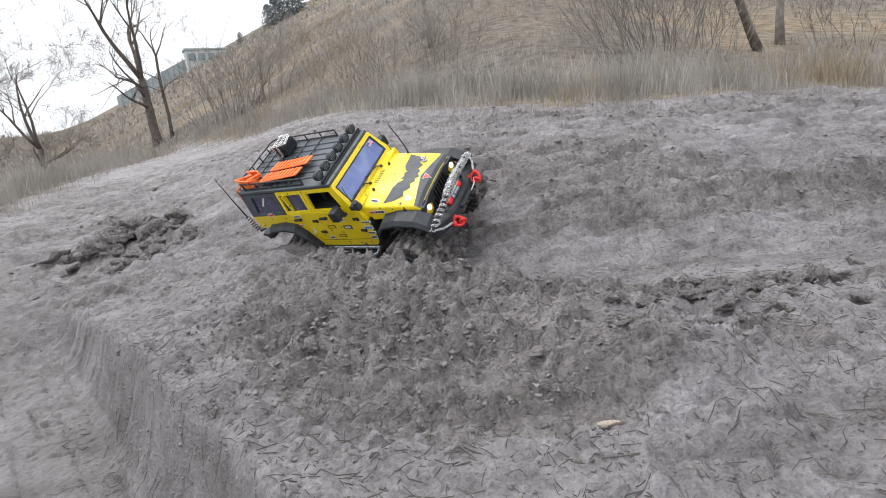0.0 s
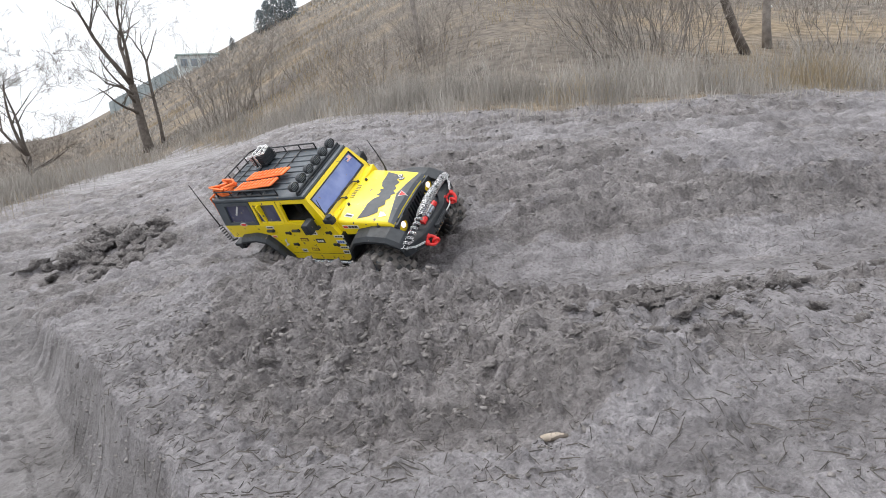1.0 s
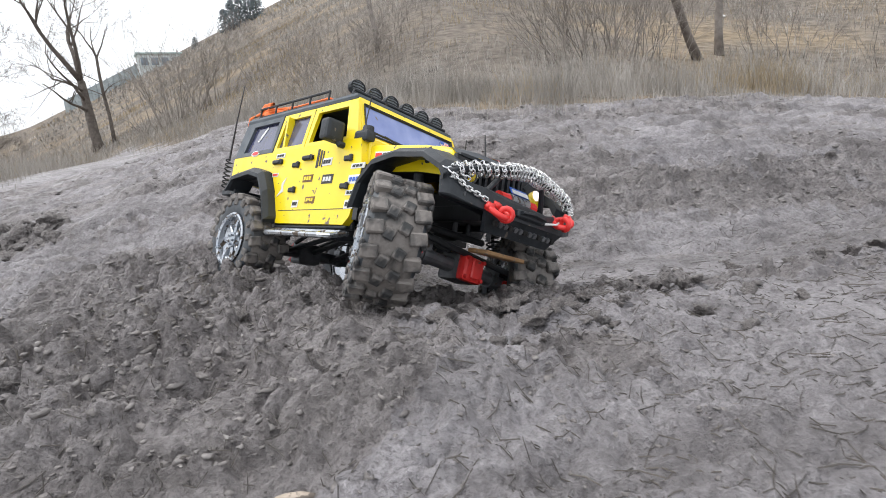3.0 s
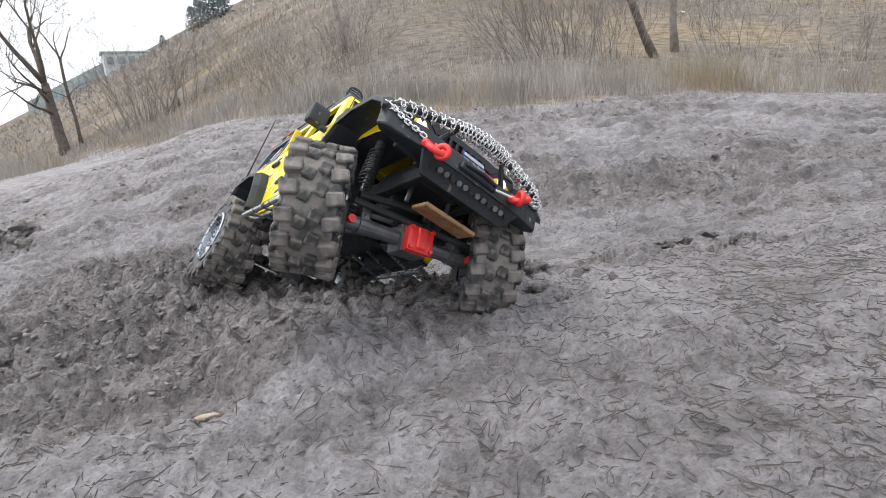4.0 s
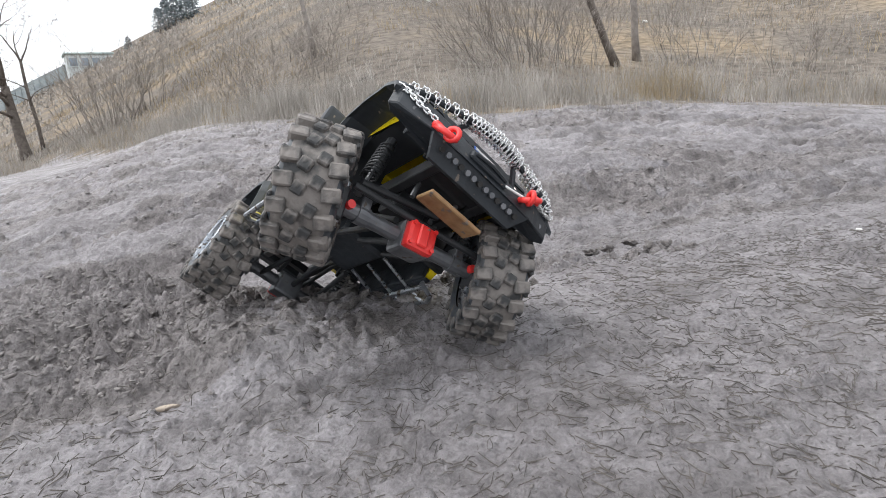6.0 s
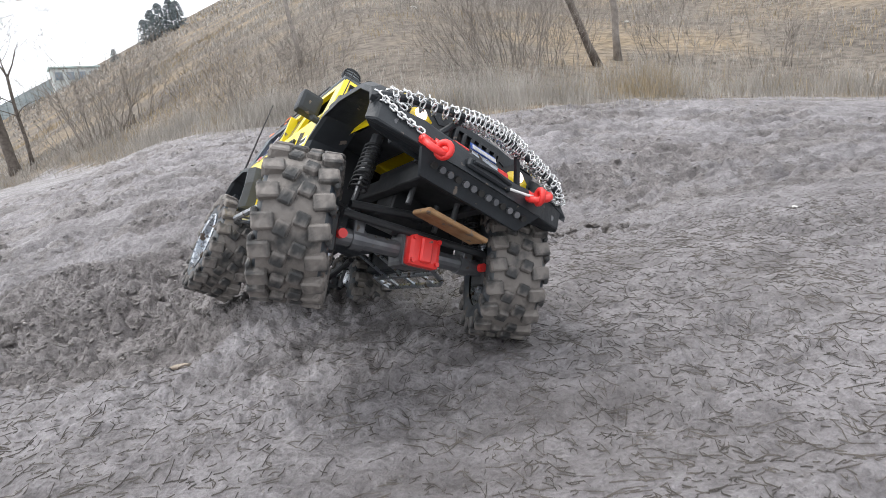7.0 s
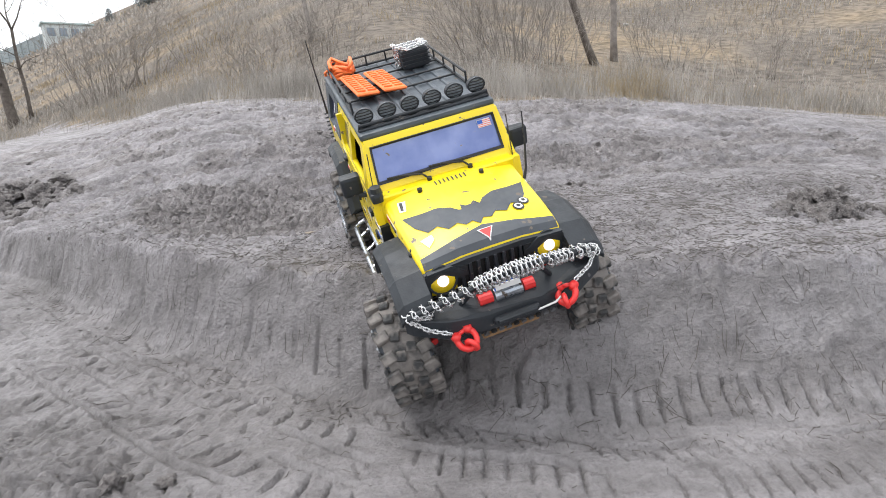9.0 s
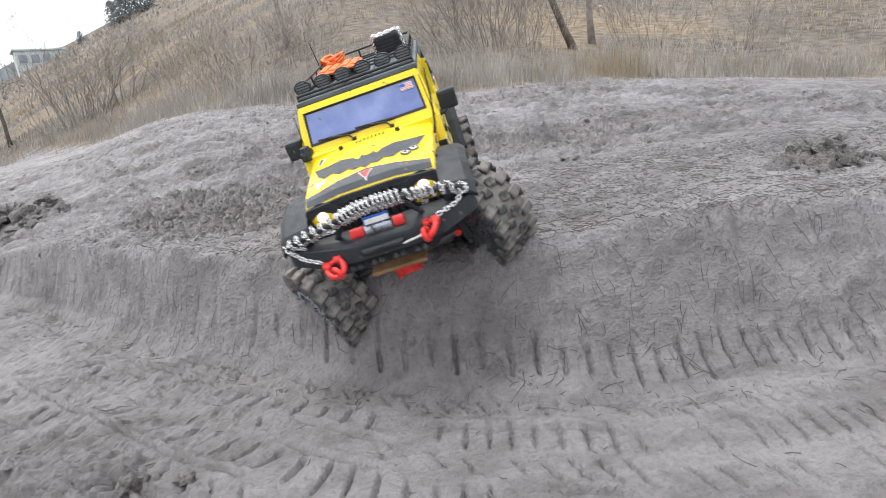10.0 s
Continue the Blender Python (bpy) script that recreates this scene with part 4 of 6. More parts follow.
for s in (-1, 1):
    # doors with open window frames
    fo = [(-0.0515, 0.0845), (-0.0515, 0.138), (0.034, 0.138), (0.058, 0.0845)]
    fi = [(-0.0445, 0.0895), (-0.0425, 0.130), (0.020, 0.130), (0.034, 0.0895)]
    bm = bmesh.new()
    ring_plate(bm, on_side(fo, s), on_side(fi, s), (0, -s * 0.005, 0))
    fdoor = part("front_door_frame", bm, YELLOW, car)
    ro = [(-0.1285, 0.0845), (-0.1275, 0.138), (-0.053, 0.138), (-0.053, 0.0845)]
    ri = [(-0.1225, 0.0895), (-0.1195, 0.130), (-0.060, 0.130), (-0.060, 0.0895)]
    bm = bmesh.new()
    ring_plate(bm, on_side(ro, s), on_side(ri, s), (0, -s * 0.005, 0))
    box(bm, -0.107, -0.1025, s * 0.080, s * 0.0895, 0.0885, 0.131)
    part("rear_door_frame", bm, YELLOW, car)
    bm = bmesh.new()
    plate(bm, on_side([(-0.123, 0.089), (-0.123, 0.131), (-0.059, 0.131), (-0.059, 0.089)], s, -0.0035), (0, -s * 0.001, 0))
    part("rear_door_window", bm, WINDOW_DARK, car)
    # hardtop quarter with its window
    ho = [(-0.237, 0.0845), (-0.233, 0.138), (-0.129, 0.138), (-0.1298, 0.0845)]
    hi = [(-0.214, 0.0905), (-0.207, 0.131), (-0.138, 0.131), (-0.1355, 0.0905)]
    bm = bmesh.new()
    ring_plate(bm, on_side(ho, s, 0.0008), on_side(hi, s, 0.0008), (0, -s * 0.006, 0))
    quarter = part("hardtop_side", bm, ROOF, car, "dark hardtop side panel")
    bm = bmesh.new()
    plate(bm, on_side([(-0.215, 0.0895), (-0.208, 0.132), (-0.137, 0.132), (-0.1345, 0.0895)], s, -0.003), (0, -s * 0.001, 0))
    pane = part("quarter_window", bm, WINDOW_DARK, car)
    bm = bmesh.new()
    plate(bm, on_side([(-0.190, 0.108), (-0.186, 0.106), (-0.170, 0.126), (-0.173, 0.128)], s, -0.0022), (0, -s * 0.0006, 0))
    part("window_sticker", bm, WHITE, car)
    # panel gaps, handles and hinges
    for x in (-0.0522, 0.0595):
        side_patch("door_gap", x - 0.0005, x + 0.0005, 0.004, 0.136, INK, s, 0.0006)
    side_patch("door_gap", -0.1289, -0.1281, 0.045, 0.136, INK, s, 0.0006)
    side_patch("sill_gap", -0.088, 0.058, 0.0035, 0.0045, INK, s, 0.0006)
    for x in (-0.036, -0.108):
        bm = bmesh.new()
        box(bm, x - 0.009, x + 0.009, s * 0.090, s * 0.0955, 0.066, 0.0715, 0.0014)
        cyl(bm, (x + 0.009, s * 0.0905, 0.069), (x + 0.009, s * 0.094, 0.069), 0.0036)
        part("door_handle", bm, BLACK, car)
    for x in (0.048, -0.062):
        for z in (0.062, 0.030):
            bm = bmesh.new()
            box(bm, x - 0.007, x + 0.006, s * 0.090, s * 0.0935, z - 0.003, z + 0.003, 0.001)
            box(bm, x + 0.003, x + 0.008, s * 0.090, s * 0.0942, z - 0.004, z + 0.004, 0.001)
            part("hinge", bm, BLACK, car)
    # stickers: plates with plain bars for the print
    for x, z, w, h, base, bars in (
        (-0.104, 0.0775, 0.022, 0.006, WHITE, INK), (-0.110, 0.052, 0.016, 0.005, WHITE, RED), (-0.030, 0.043, 0.021, 0.009, BROWN_INK, YELLOW),
        (-0.018, 0.016, 0.020, 0.008, BROWN_INK, YELLOW), (0.012, 0.040, 0.022, 0.011, INK, WHITE), (0.006, 0.061, 0.020, 0.009, WHITE, INK),
        (-0.050, 0.012, 0.014, 0.009, WHITE, INK), (0.073, 0.052, 0.024, 0.006, WHITE, INK), (0.070, 0.037, 0.022, 0.010, WHITE, BLUE),
        (0.069, 0.022, 0.022, 0.006, WHITE, INK), (0.067, 0.009, 0.016, 0.010, WHITE, INK)):
        if x > 0.055:
            x -= 0.006
        st = side_patch("sticker", x - w / 2, x + w / 2, z - h / 2, z + h / 2, base, s, 0.0009, 0.001)
        for k in range(3):
            bx = x - w * 0.36 + k * w * 0.26
            side_patch("print", bx, bx + w * 0.19, z - h * 0.24, z + h * 0.24, bars, s, 0.0014, 0.0008, st)
    st = side_patch("claw_mark", -0.017, -0.0125, 0.055, 0.078, INK, s, 0.0009, 0.001)
    side_patch("print", -0.0105, -0.007, 0.057, 0.076, INK, s, 0.0009, 0.001, st)
    side_patch("print", -0.005, -0.0025, 0.055, 0.075, INK, s, 0.0009, 0.001, st)
    bm = bmesh.new()
    plate(bm, on_side([(-0.098, 0.022), (-0.088, 0.032), (-0.089, 0.040), (-0.079, 0.047), (-0.085, 0.036), (-0.082, 0.029), (-0.090, 0.026)], s, 0.001), (0, -s * 0.0014, 0))
    part("splash_sticker", bm, WHITE, car)
    # oval badge below the quarter window
    bm = bmesh.new()
    plate(bm, on_side([(-0.176 + 0.011 * math.cos(a), 0.0865 + 0.0042 * math.sin(a)) for a in np.linspace(0, 2 * math.pi, 15)[:-1]], s, 0.0016), (0, -s * 0.001, 0))
    ov = part("oval_badge", bm, WHITE, car)
    bm = bmesh.new()
    plate(bm, on_side([(-0.176 + 0.008 * math.cos(a), 0.0865 + 0.0026 * math.sin(a)) for a in np.linspace(0, 2 * math.pi, 15)[:-1]], s, 0.0021), (0, -s * 0.0004, 0))
    part("print", bm, RED, ov)

    # flares over the wheels
    for nm, line in (("front_flare", [(0.084, 0.010), (0.093, 0.036), (0.113, 0.055), (0.146, 0.0605), (0.188, 0.057), (0.212, 0.044), (0.219, 0.034)]),
                     ("rear_flare", [(-0.214, 0.040), (-0.200, 0.056), (-0.152, 0.0615), (-0.124, 0.055), (-0.106, 0.030), (-0.090, -0.006)])):
        bm = bmesh.new()
        cols = []
        mid = sum(x for x, _ in line) / len(line)
        for x, z in line:
            dx = 0.0035 * (1 if x < mid else -1)
            cols.append([bm.verts.new(v) for v in ((x, s * 0.074, z + 0.004), (x, s * 0.101, z + 0.001), (x, s * 0.1085, z - 0.005), (x, s * 0.1085, z - 0.010), (x + dx, s * 0.105, z - 0.008), (x + dx, s * 0.074, z - 0.004))])
        for A, B in zip(cols, cols[1:]):
            for k in range(6):
                bm.faces.new((A[k], A[(k + 1) % 6], B[(k + 1) % 6], B[k]))
        bm.faces.new(cols[0])
        bm.faces.new(cols[-1][::-1])
        part(nm, bm, BLACK, car, "black plastic wheel-arch flare")
    for dims in ((0.075, 0.20, 0.030, 0.074, 0.046, 0.058), (0.070, 0.078, 0.030, 0.090, -0.008, 0.054), (-0.21, -0.09, 0.04, 0.084, 0.050, 0.057)):
        bm = bmesh.new()
        box(bm, dims[0], dims[1], s * dims[2], s * dims[3], dims[4], dims[5])
        part("inner_arch", bm, BLACK_CLEAN, car)
    # rock slider of bent chrome tube
    bm = bmesh.new()
    tube(bm, [(-0.086, s * 0.084, -0.020), (-0.084, s * 0.101, -0.025), (-0.076, s * 0.108, -0.027), (0.040, s * 0.108, -0.029), (0.052, s * 0.102, -0.028), (0.056, s * 0.082, -0.022)], 0.0034, 8)
    tube(bm, [(-0.086, s * 0.090, -0.021), (0.055, s * 0.090, -0.023)], 0.0034, 8)
    for x in (-0.06, -0.02, 0.02):
        tube(bm, [(x, s * 0.089, -0.022), (x + 0.008, s * 0.107, -0.028)], 0.0024, 6)
        tube(bm, [(x, s * 0.04, -0.008), (x, s * 0.090, -0.021)], 0.0024, 6)
    part("rock_slider", bm, CHROME, car, "scuffed chrome side tube")
    # mirror
    bm = bmesh.new()
    box(bm, 0.020, 0.036, s * 0.093, s * 0.117, 0.079, 0.104, 0.004, seg=2)
    mir = part("mirror", bm, BLACK, car)
    bm = bmesh.new()
    tube(bm, [(0.034, s * 0.089, 0.078), (0.033, s * 0.096, 0.078), (0.030, s * 0.100, 0.084)], 0.004, 8)
    part("mirror_arm", bm, BLACK, mir)
    # hood latch and bonnet-side sticker
    bm = bmesh.new()
    box(bm, 0.158, 0.165, s * 0.0735, s * 0.0785, 0.052, 0.066, 0.0015)
    box(bm, 0.1595, 0.1635, s * 0.068, s * 0.076, 0.0655, 0.0695, 0.001)
    part("hood_latch", bm, BLACK_CLEAN, car)
    bm = bmesh.new()
    plate(bm, [(0.080, s * 0.0798, 0.062), (0.116, s * 0.0782, 0.060), (0.116, s * 0.0782, 0.068), (0.080, s * 0.0798, 0.070)], (0, -s * 0.001, 0))
    st = part("hood_sticker", bm, WHITE, car, "white, red and black strip sticker")
    bm = bmesh.new()
    plate(bm, [(0.081, s * 0.0801, 0.0635), (0.091, s * 0.0797, 0.0629), (0.091, s * 0.0797, 0.0677), (0.081, s * 0.0801, 0.0683)], (0, -s * 0.001, 0))
    part("print", bm, RED, st)
    bm = bmesh.new()
    for k in range(3):
        x = 0.0935 + k * 0.0072
        plate(bm, [(x, s * 0.0796, 0.0632), (x + 0.0056, s * 0.0793, 0.0629), (x + 0.0056, s * 0.0793, 0.0672), (x, s * 0.0796, 0.0675)], (0, -s * 0.001, 0))
    part("print", bm, INK, st)

# interior seen through the windows
bm = bmesh.new()
box(bm, -0.225, 0.045, -0.078, 0.078, 0.05, 0.086)
for x in (-0.03, -0.10):
    for y in (-0.038, 0.038):
        box(bm, x - 0.008, x + 0.006, y - 0.022, y + 0.022, 0.085, 0.122, 0.004)
box(bm, 0.03, 0.046, -0.07, 0.07, 0.08, 0.092, 0.003)
part("interior", bm, INSIDE, car)
bm = bmesh.new()
box(bm, -0.237, -0.231, -0.081, 0.081, 0.084, 0.138, 0.002)
part("rear_wall", bm, ROOF, car)

# windscreen: frame, glass, seal, wipers
wo = [(0.0585, -0.084, 0.085), (0.0585, 0.084, 0.085), (0.033, 0.079, 0.1405), (0.033, -0.079, 0.1405)]
wi = [(0.0535, -0.0765, 0.0955), (0.0535, 0.0765, 0.0955), (0.0375, 0.0735, 0.1315), (0.0375, -0.0735, 0.1315)]
bm = bmesh.new()
ring_plate(bm, wo, wi, (-0.0055, 0, -0.002))
part("windscreen_frame", bm, YELLOW, car)
ws = [(0.0522, -0.0775, 0.0948), (0.0522, 0.0775, 0.0948), (0.0362, 0.0745, 0.1322), (0.0362, -0.0745, 0.1322)]
bm = bmesh.new()
plate(bm, ws, (-0.001, 0, 0))
glass = part("windscreen", bm, WINDOW, car, "blue-tinted windscreen spotted with mud")
bm = bmesh.new()
ring_plate(bm, [(x + 0.0028, y * 1.004, z + (0.0012 if z > 0.11 else -0.0012)) for x, y, z in ws], [(x + 0.0014, y * 0.972, z + (-0.0016 if z > 0.11 else 0.0016)) for x, y, z in ws], (-0.002, 0, 0))
part("windscreen_seal", bm, BLACK_CLEAN, glass)
bm = bmesh.new()
plate(bm, [(0.0423, 0.054, 0.1205), (0.0423, 0.070, 0.1205), (0.0387, 0.069, 0.1285), (0.0387, 0.053, 0.1285)], (-0.0006, 0, 0))
fl = part("flag_sticker", bm, WHITE, glass, "small red, white and blue flag sticker")
bm = bmesh.new()
for k in range(4):
    z = 0.1212 + 0.0019 * k
    x = 0.0426 - 0.00045 * (z - 0.1205) / 0.001
    plate(bm, [(x, 0.0545, z), (x, 0.0695, z), (x - 0.0002, 0.0695, z + 0.0005), (x - 0.0002, 0.0545, z + 0.0005)], (-0.0005, 0, 0))
part("stripe", bm, RED, fl)
bm = bmesh.new()
plate(bm, [(0.0409, 0.0535, 0.1245), (0.0409, 0.060, 0.1245), (0.0392, 0.060, 0.1282), (0.0392, 0.0535, 0.1282)], (-0.0005, 0, 0))
part("canton", bm, BLUE, fl)
for y0 in (-0.020, 0.030):
    bm = bmesh.new()
    tube(bm, [(0.064, y0, 0.0885), (0.0585, y0 - 0.006, 0.094), (0.056, y0 - 0.032, 0.0985)], 0.0012, 6)
    tube(bm, [(0.0565, y0 + 0.004, 0.0960), (0.0545, y0 - 0.046, 0.0985)], 0.0013, 6)
    cyl(bm, (0.064, y0, 0.085), (0.064, y0, 0.0905), 0.003)
    part("wiper", bm, BLACK_CLEAN, car)

# bonnet
bm = bmesh.new()
rows = []
for x, w, ze, zc, zb in ((0.060, 0.0795, 0.0815, 0.0870, 0.046), (0.100, 0.0785, 0.0775, 0.0835, 0.046), (0.150, 0.0765, 0.0735, 0.0790, 0.044), (0.178, 0.0750, 0.0695, 0.0748, 0.040), (0.189, 0.0742, 0.0665, 0.0712, 0.036), (0.1945, 0.0735, 0.0605, 0.0645, 0.030)):
    rows.append([bm.verts.new((x, y, z)) for y, z in ((-w, zb), (-w, ze - 0.005), (-w + 0.0018, ze - 0.0015), (-w + 0.006, ze), (-0.040, zc - 0.001), (-0.034, zc), (0, zc + 0.0006), (0.034, zc), (0.040, zc - 0.001), (w - 0.006, ze), (w - 0.0018, ze - 0.0015), (w, ze - 0.005), (w, zb))])
for A, B in zip(rows, rows[1:]):
    for a, b, c, d in zip(A, A[1:], B[1:], B):
        bm.faces.new((a, b, c, d))
bm.faces.new(rows[-1])
bonnet = part("bonnet", bm, YELLOW, car, smooth=True)


def hood_z(x, y):
    """Height of the bonnet's skin."""
    xs_, ec = (0.060, 0.100, 0.150, 0.178, 0.189, 0.1945), ((0.0815, 0.0870), (0.0775, 0.0835), (0.0735, 0.0790), (0.0695, 0.0748), (0.0665, 0.0712), (0.0605, 0.0645))
    e, c = np.interp(x, xs_, [a for a, _ in ec]), np.interp(x, xs_, [a for _, a in ec])
    y = abs(y)
    if y < 0.034:
        return c + 0.0006 * (1 - y / 0.034)
    if y < 0.040:
        return c - 0.001 * (y - 0.034) / 0.006
    return c - 0.001 + (e - c + 0.001) * min(1, (y - 0.040) / 0.030)


def hood_patch(name, pts, mat, out=0.0006, label="", parent=None):
    """A thin decal laid on the bonnet; pts in (x, y), cut into small cells that follow the curve."""
    b = bmesh.new()
    v = [b.verts.new((x, y, 0)) for x, y in pts]
    f = b.faces.new(v)
    bmesh.ops.triangulate(b, faces=[f])
    for yc in (-0.06, -0.05, -0.040, -0.034, -0.017, 0, 0.017, 0.034, 0.040, 0.05, 0.06):
        bmesh.ops.bisect_plane(b, geom=b.verts[:] + b.edges[:] + b.faces[:], plane_co=(0, yc, 0), plane_no=(0, 1, 0))
    for xc in (0.1, 0.125, 0.15, 0.165, 0.178, 0.184, 0.189, 0.1915):
        bmesh.ops.bisect_plane(b, geom=b.verts[:] + b.edges[:] + b.faces[:], plane_co=(xc, 0, 0), plane_no=(1, 0, 0))
    for q in b.verts:
        q.co.z = hood_z(q.co.x, q.co.y) + out
    return part(name, b, mat, parent or bonnet, label)


# dark winged emblem on the bonnet
half = [(0.168, 0.0), (0.160, 0.006), (0.163, 0.014), (0.156, 0.021), (0.161, 0.032), (0.150, 0.041), (0.153, 0.052), (0.138, 0.062), (0.114, 0.0695), (0.119, 0.050), (0.122, 0.030), (0.128, 0.018), (0.136, 0.012), (0.137, 0.009), (0.128, 0.0075), (0.133, 0.003), (0.133, 0.0)]
hood_patch("winged_decal", half + [(x, -y) for x, y in half[-2:0:-1]], GREY, 0.0007, "dark grey winged emblem")
hood_patch("front_band", [(0.170, 0.0), (0.178, 0.035), (0.183, 0.0715), (0.1940, 0.0715), (0.1940, -0.0715), (0.183, -0.0715), (0.178, -0.035)], GREY, 0.0008, "dark grey band above the grille")
hood_patch("badge", [(0.177, -0.0085), (0.177, 0.0085), (0.192, 0.0)], WHITE, 0.0016, "small red shield badge")
hood_patch("badge_fill", [(0.1784, -0.0066), (0.1784, 0.0066), (0.190, 0.0)], RED, 0.0022)
hood_patch("shield_sticker", [(0.160, -0.063), (0.158, -0.050), (0.166, -0.050), (0.174, -0.058)], WHITE, 0.0010)
hood_patch("script_sticker", [(0.083, -0.066), (0.102, -0.068), (0.104, -0.061), (0.086, -0.057)], WHITE, 0.0010)
hood_patch("script_print", [(0.085, -0.0645), (0.100, -0.066), (0.1015, -0.0632), (0.087, -0.0610)], INK, 0.0015)
for cx_, cy_ in ((0.158, 0.046), (0.150, 0.055)):
    hood_patch("round_sticker", [(cx_ + 0.0062 * math.cos(a), cy_ + 0.0062 * math.sin(a)) for a in np.linspace(0, 2 * math.pi, 13)[:-1]], INK, 0.0010)
    hood_patch("round_print", [(cx_ + 0.0044 * math.cos(a), cy_ + 0.0044 * math.sin(a)) for a in np.linspace(0, 2 * math.pi, 13)[:-1]], WHITE, 0.0015)
    hood_patch("round_print", [(cx_ + 0.0022 * math.cos(a), cy_ + 0.0022 * math.sin(a)) for a in np.linspace(0, 2 * math.pi, 9)[:-1]], INK, 0.0020)
for k in range(8):
    y = -0.0175 + 0.005 * k
    hood_patch("vent_slot", [(0.071, y), (0.071, y + 0.0016), (0.080, y + 0.0016), (0.080, y)], INK, 0.0007)
for y in (-0.037, 0.037):
    bm = bmesh.new()
    cyl(bm, (0.080, y, 0.082), (0.080, y, 0.0885), 0.0028)
    part("washer_jet", bm, BLACK_CLEAN, bonnet)
bm = bmesh.new()
box(bm, 0.050, 0.074, -0.091, -0.077, 0.081, 0.094, 0.004, seg=2)
cyl(bm, (0.066, -0.0835, 0.09), (0.066, -0.0835, 0.099), 0.0075, 0.006)
part("air_intake", bm, BLACK, car, "black plastic air intake")

# grille mask with slots, headlamps
bm = bmesh.new()
box(bm, 0.1925, 0.199, -0.0735, 0.0735, 0.014, 0.026, 0.0015)
plate(bm, [(0.1945, -0.0735, 0.060), (0.1945, -0.030, 0.0642), (0.1945, 0.030, 0.0642), (0.1945, 0.0735, 0.060), (0.1945, 0.0735, 0.057), (0.1945, 0.036, 0.056), (0.1945, 0.026, 0.058), (0.1945, -0.026, 0.058), (0.1945, -0.036, 0.056), (0.1945, -0.0735, 0.057)], (0.0045, 0, 0))
for s in (-1, 1):
    box(bm, 0.1925, 0.2, s * 0.0735, s * 0.070, 0.014, 0.058, 0.001)
    plate(bm, [(0.1945, s * 0.032, 0.052), (0.1945, s * 0.046, 0.0625), (0.1945, s * 0.071, 0.0612), (0.1945, s * 0.072, 0.0590), (0.1945, s * 0.050, 0.0590), (0.1945, s * 0.038, 0.050)], (0.0065, 0, 0))
grille = part("grille", bm, BLACK, car, "black angry-browed grille mask")
for k in range(9):
    y = -0.036 + 0.009 * k
    bm = bmesh.new()
    box(bm, 0.1935, 0.1995, y - 0.0019, y + 0.0019, 0.024, 0.0585, 0.0006)
    part("grille_bar", bm, BLACK, grille)
bm = bmesh.new()
box(bm, 0.186, 0.1952, -0.0425, 0.0425, 0.015, 0.0595)
part("grille_backing", bm, INSIDE, grille)
for s in (-1, 1):
    lm = pose(0.1935, s * 0.0570, 0.0475, 0, -12, 0)
    bm = bmesh.new()
    lathe(bm, [(0.0005, 0.0), (0.0145, 0.0), (0.0155, -0.003), (0.0155, -0.0065), (0.0135, -0.0065), (0.013, -0.003)], 20, lm @ pose(0, 0, 0, 0, 0, 90))
    lamp = part("headlamp", bm, BLACK, car)
    bm = bmesh.new()
    lathe(bm, [(0.0143, -0.0042), (0.0125, -0.0066), (0.006, -0.0076), (0.0003, -0.0080)], 20, lm @ pose(0, 0, 0, 0, 0, 90))
    part("lens", bm, LENS, lamp, "yellow-ringed lens", True)
    bm = bmesh.new()
    lathe(bm, [(0.0064, -0.0060), (0.0056, -0.0092), (0.0004, -0.0098)], 16, lm @ pose(0, 0, 0, 0, 0, 90))
    part("bulb", bm, BULB, lamp, "lit pale bulb", True)
    bm = bmesh.new()
    cyl(bm, (0.196, s * 0.050, 0.021), (0.2005, s * 0.050, 0.021), 0.005)
    part("indicator", bm, RED, car)

# roof, light bar, rack and load
bm = bmesh.new()
box(bm, -0.237, 0.031, -0.0815, 0.0815, 0.138, 0.1465, 0.004, seg=2)
roof = part("roof", bm, ROOF, car, "dark ribbed roof spotted with mud")
for k in range(7):
    y = -0.054 + 0.018 * k
    bm = bmesh.new()
    box(bm, -0.225, 0.010, y - 0.003, y + 0.003, 0.1455, 0.1485, 0.001)
    part("roof_rib", bm, ROOF, roof)
bm = bmesh.new()
tube(bm, [(0.016, -0.078, 0.146), (0.018, -0.078, 0.1525), (0.018, 0.078, 0.1525), (0.016, 0.078, 0.146)], 0.0022, 8)
box(bm, 0.014, 0.022, -0.079, 0.079, 0.1455, 0.1495, 0.001)
bar = part("light_bar", bm, BLACK, car)
for k in range(6):
    y = -0.0685 + 0.0274 * k
    bm = bmesh.new()
    lathe(bm, [(0.0004, 0.008), (0.007, 0.007), (0.0108, 0.001), (0.0112, -0.006), (0.0095, -0.0062), (0.0095, -0.004), (0.0004, -0.004)], 16, pose(0.006, y, 0.1600, 0, 0, 90) @ Matrix.Diagonal((1.0, 1, 0.8, 1)))
    spot = part("spot_lamp", bm, BLACK, bar)
    bm = bmesh.new()
    cyl(bm, (0.0105, y, 0.1600), (0.0112, y, 0.1600), 0.0092)
    part("lamp_glass", bm, GAUZE, spot)
    bm = bmesh.new()
    for z in (-0.005, -0.0017, 0.0017, 0.005):
        w = math.sqrt(max(0.0, 0.0105**2 - (z * 1.2) ** 2))
        tube(bm, [(0.0122, y - w, 0.16 + z), (0.0138, y, 0.16 + z), (0.0122, y + w, 0.16 + z)], 0.0007, 5)
    part("lamp_guard", bm, BLACK_CLEAN, spot)
bm = bmesh.new()
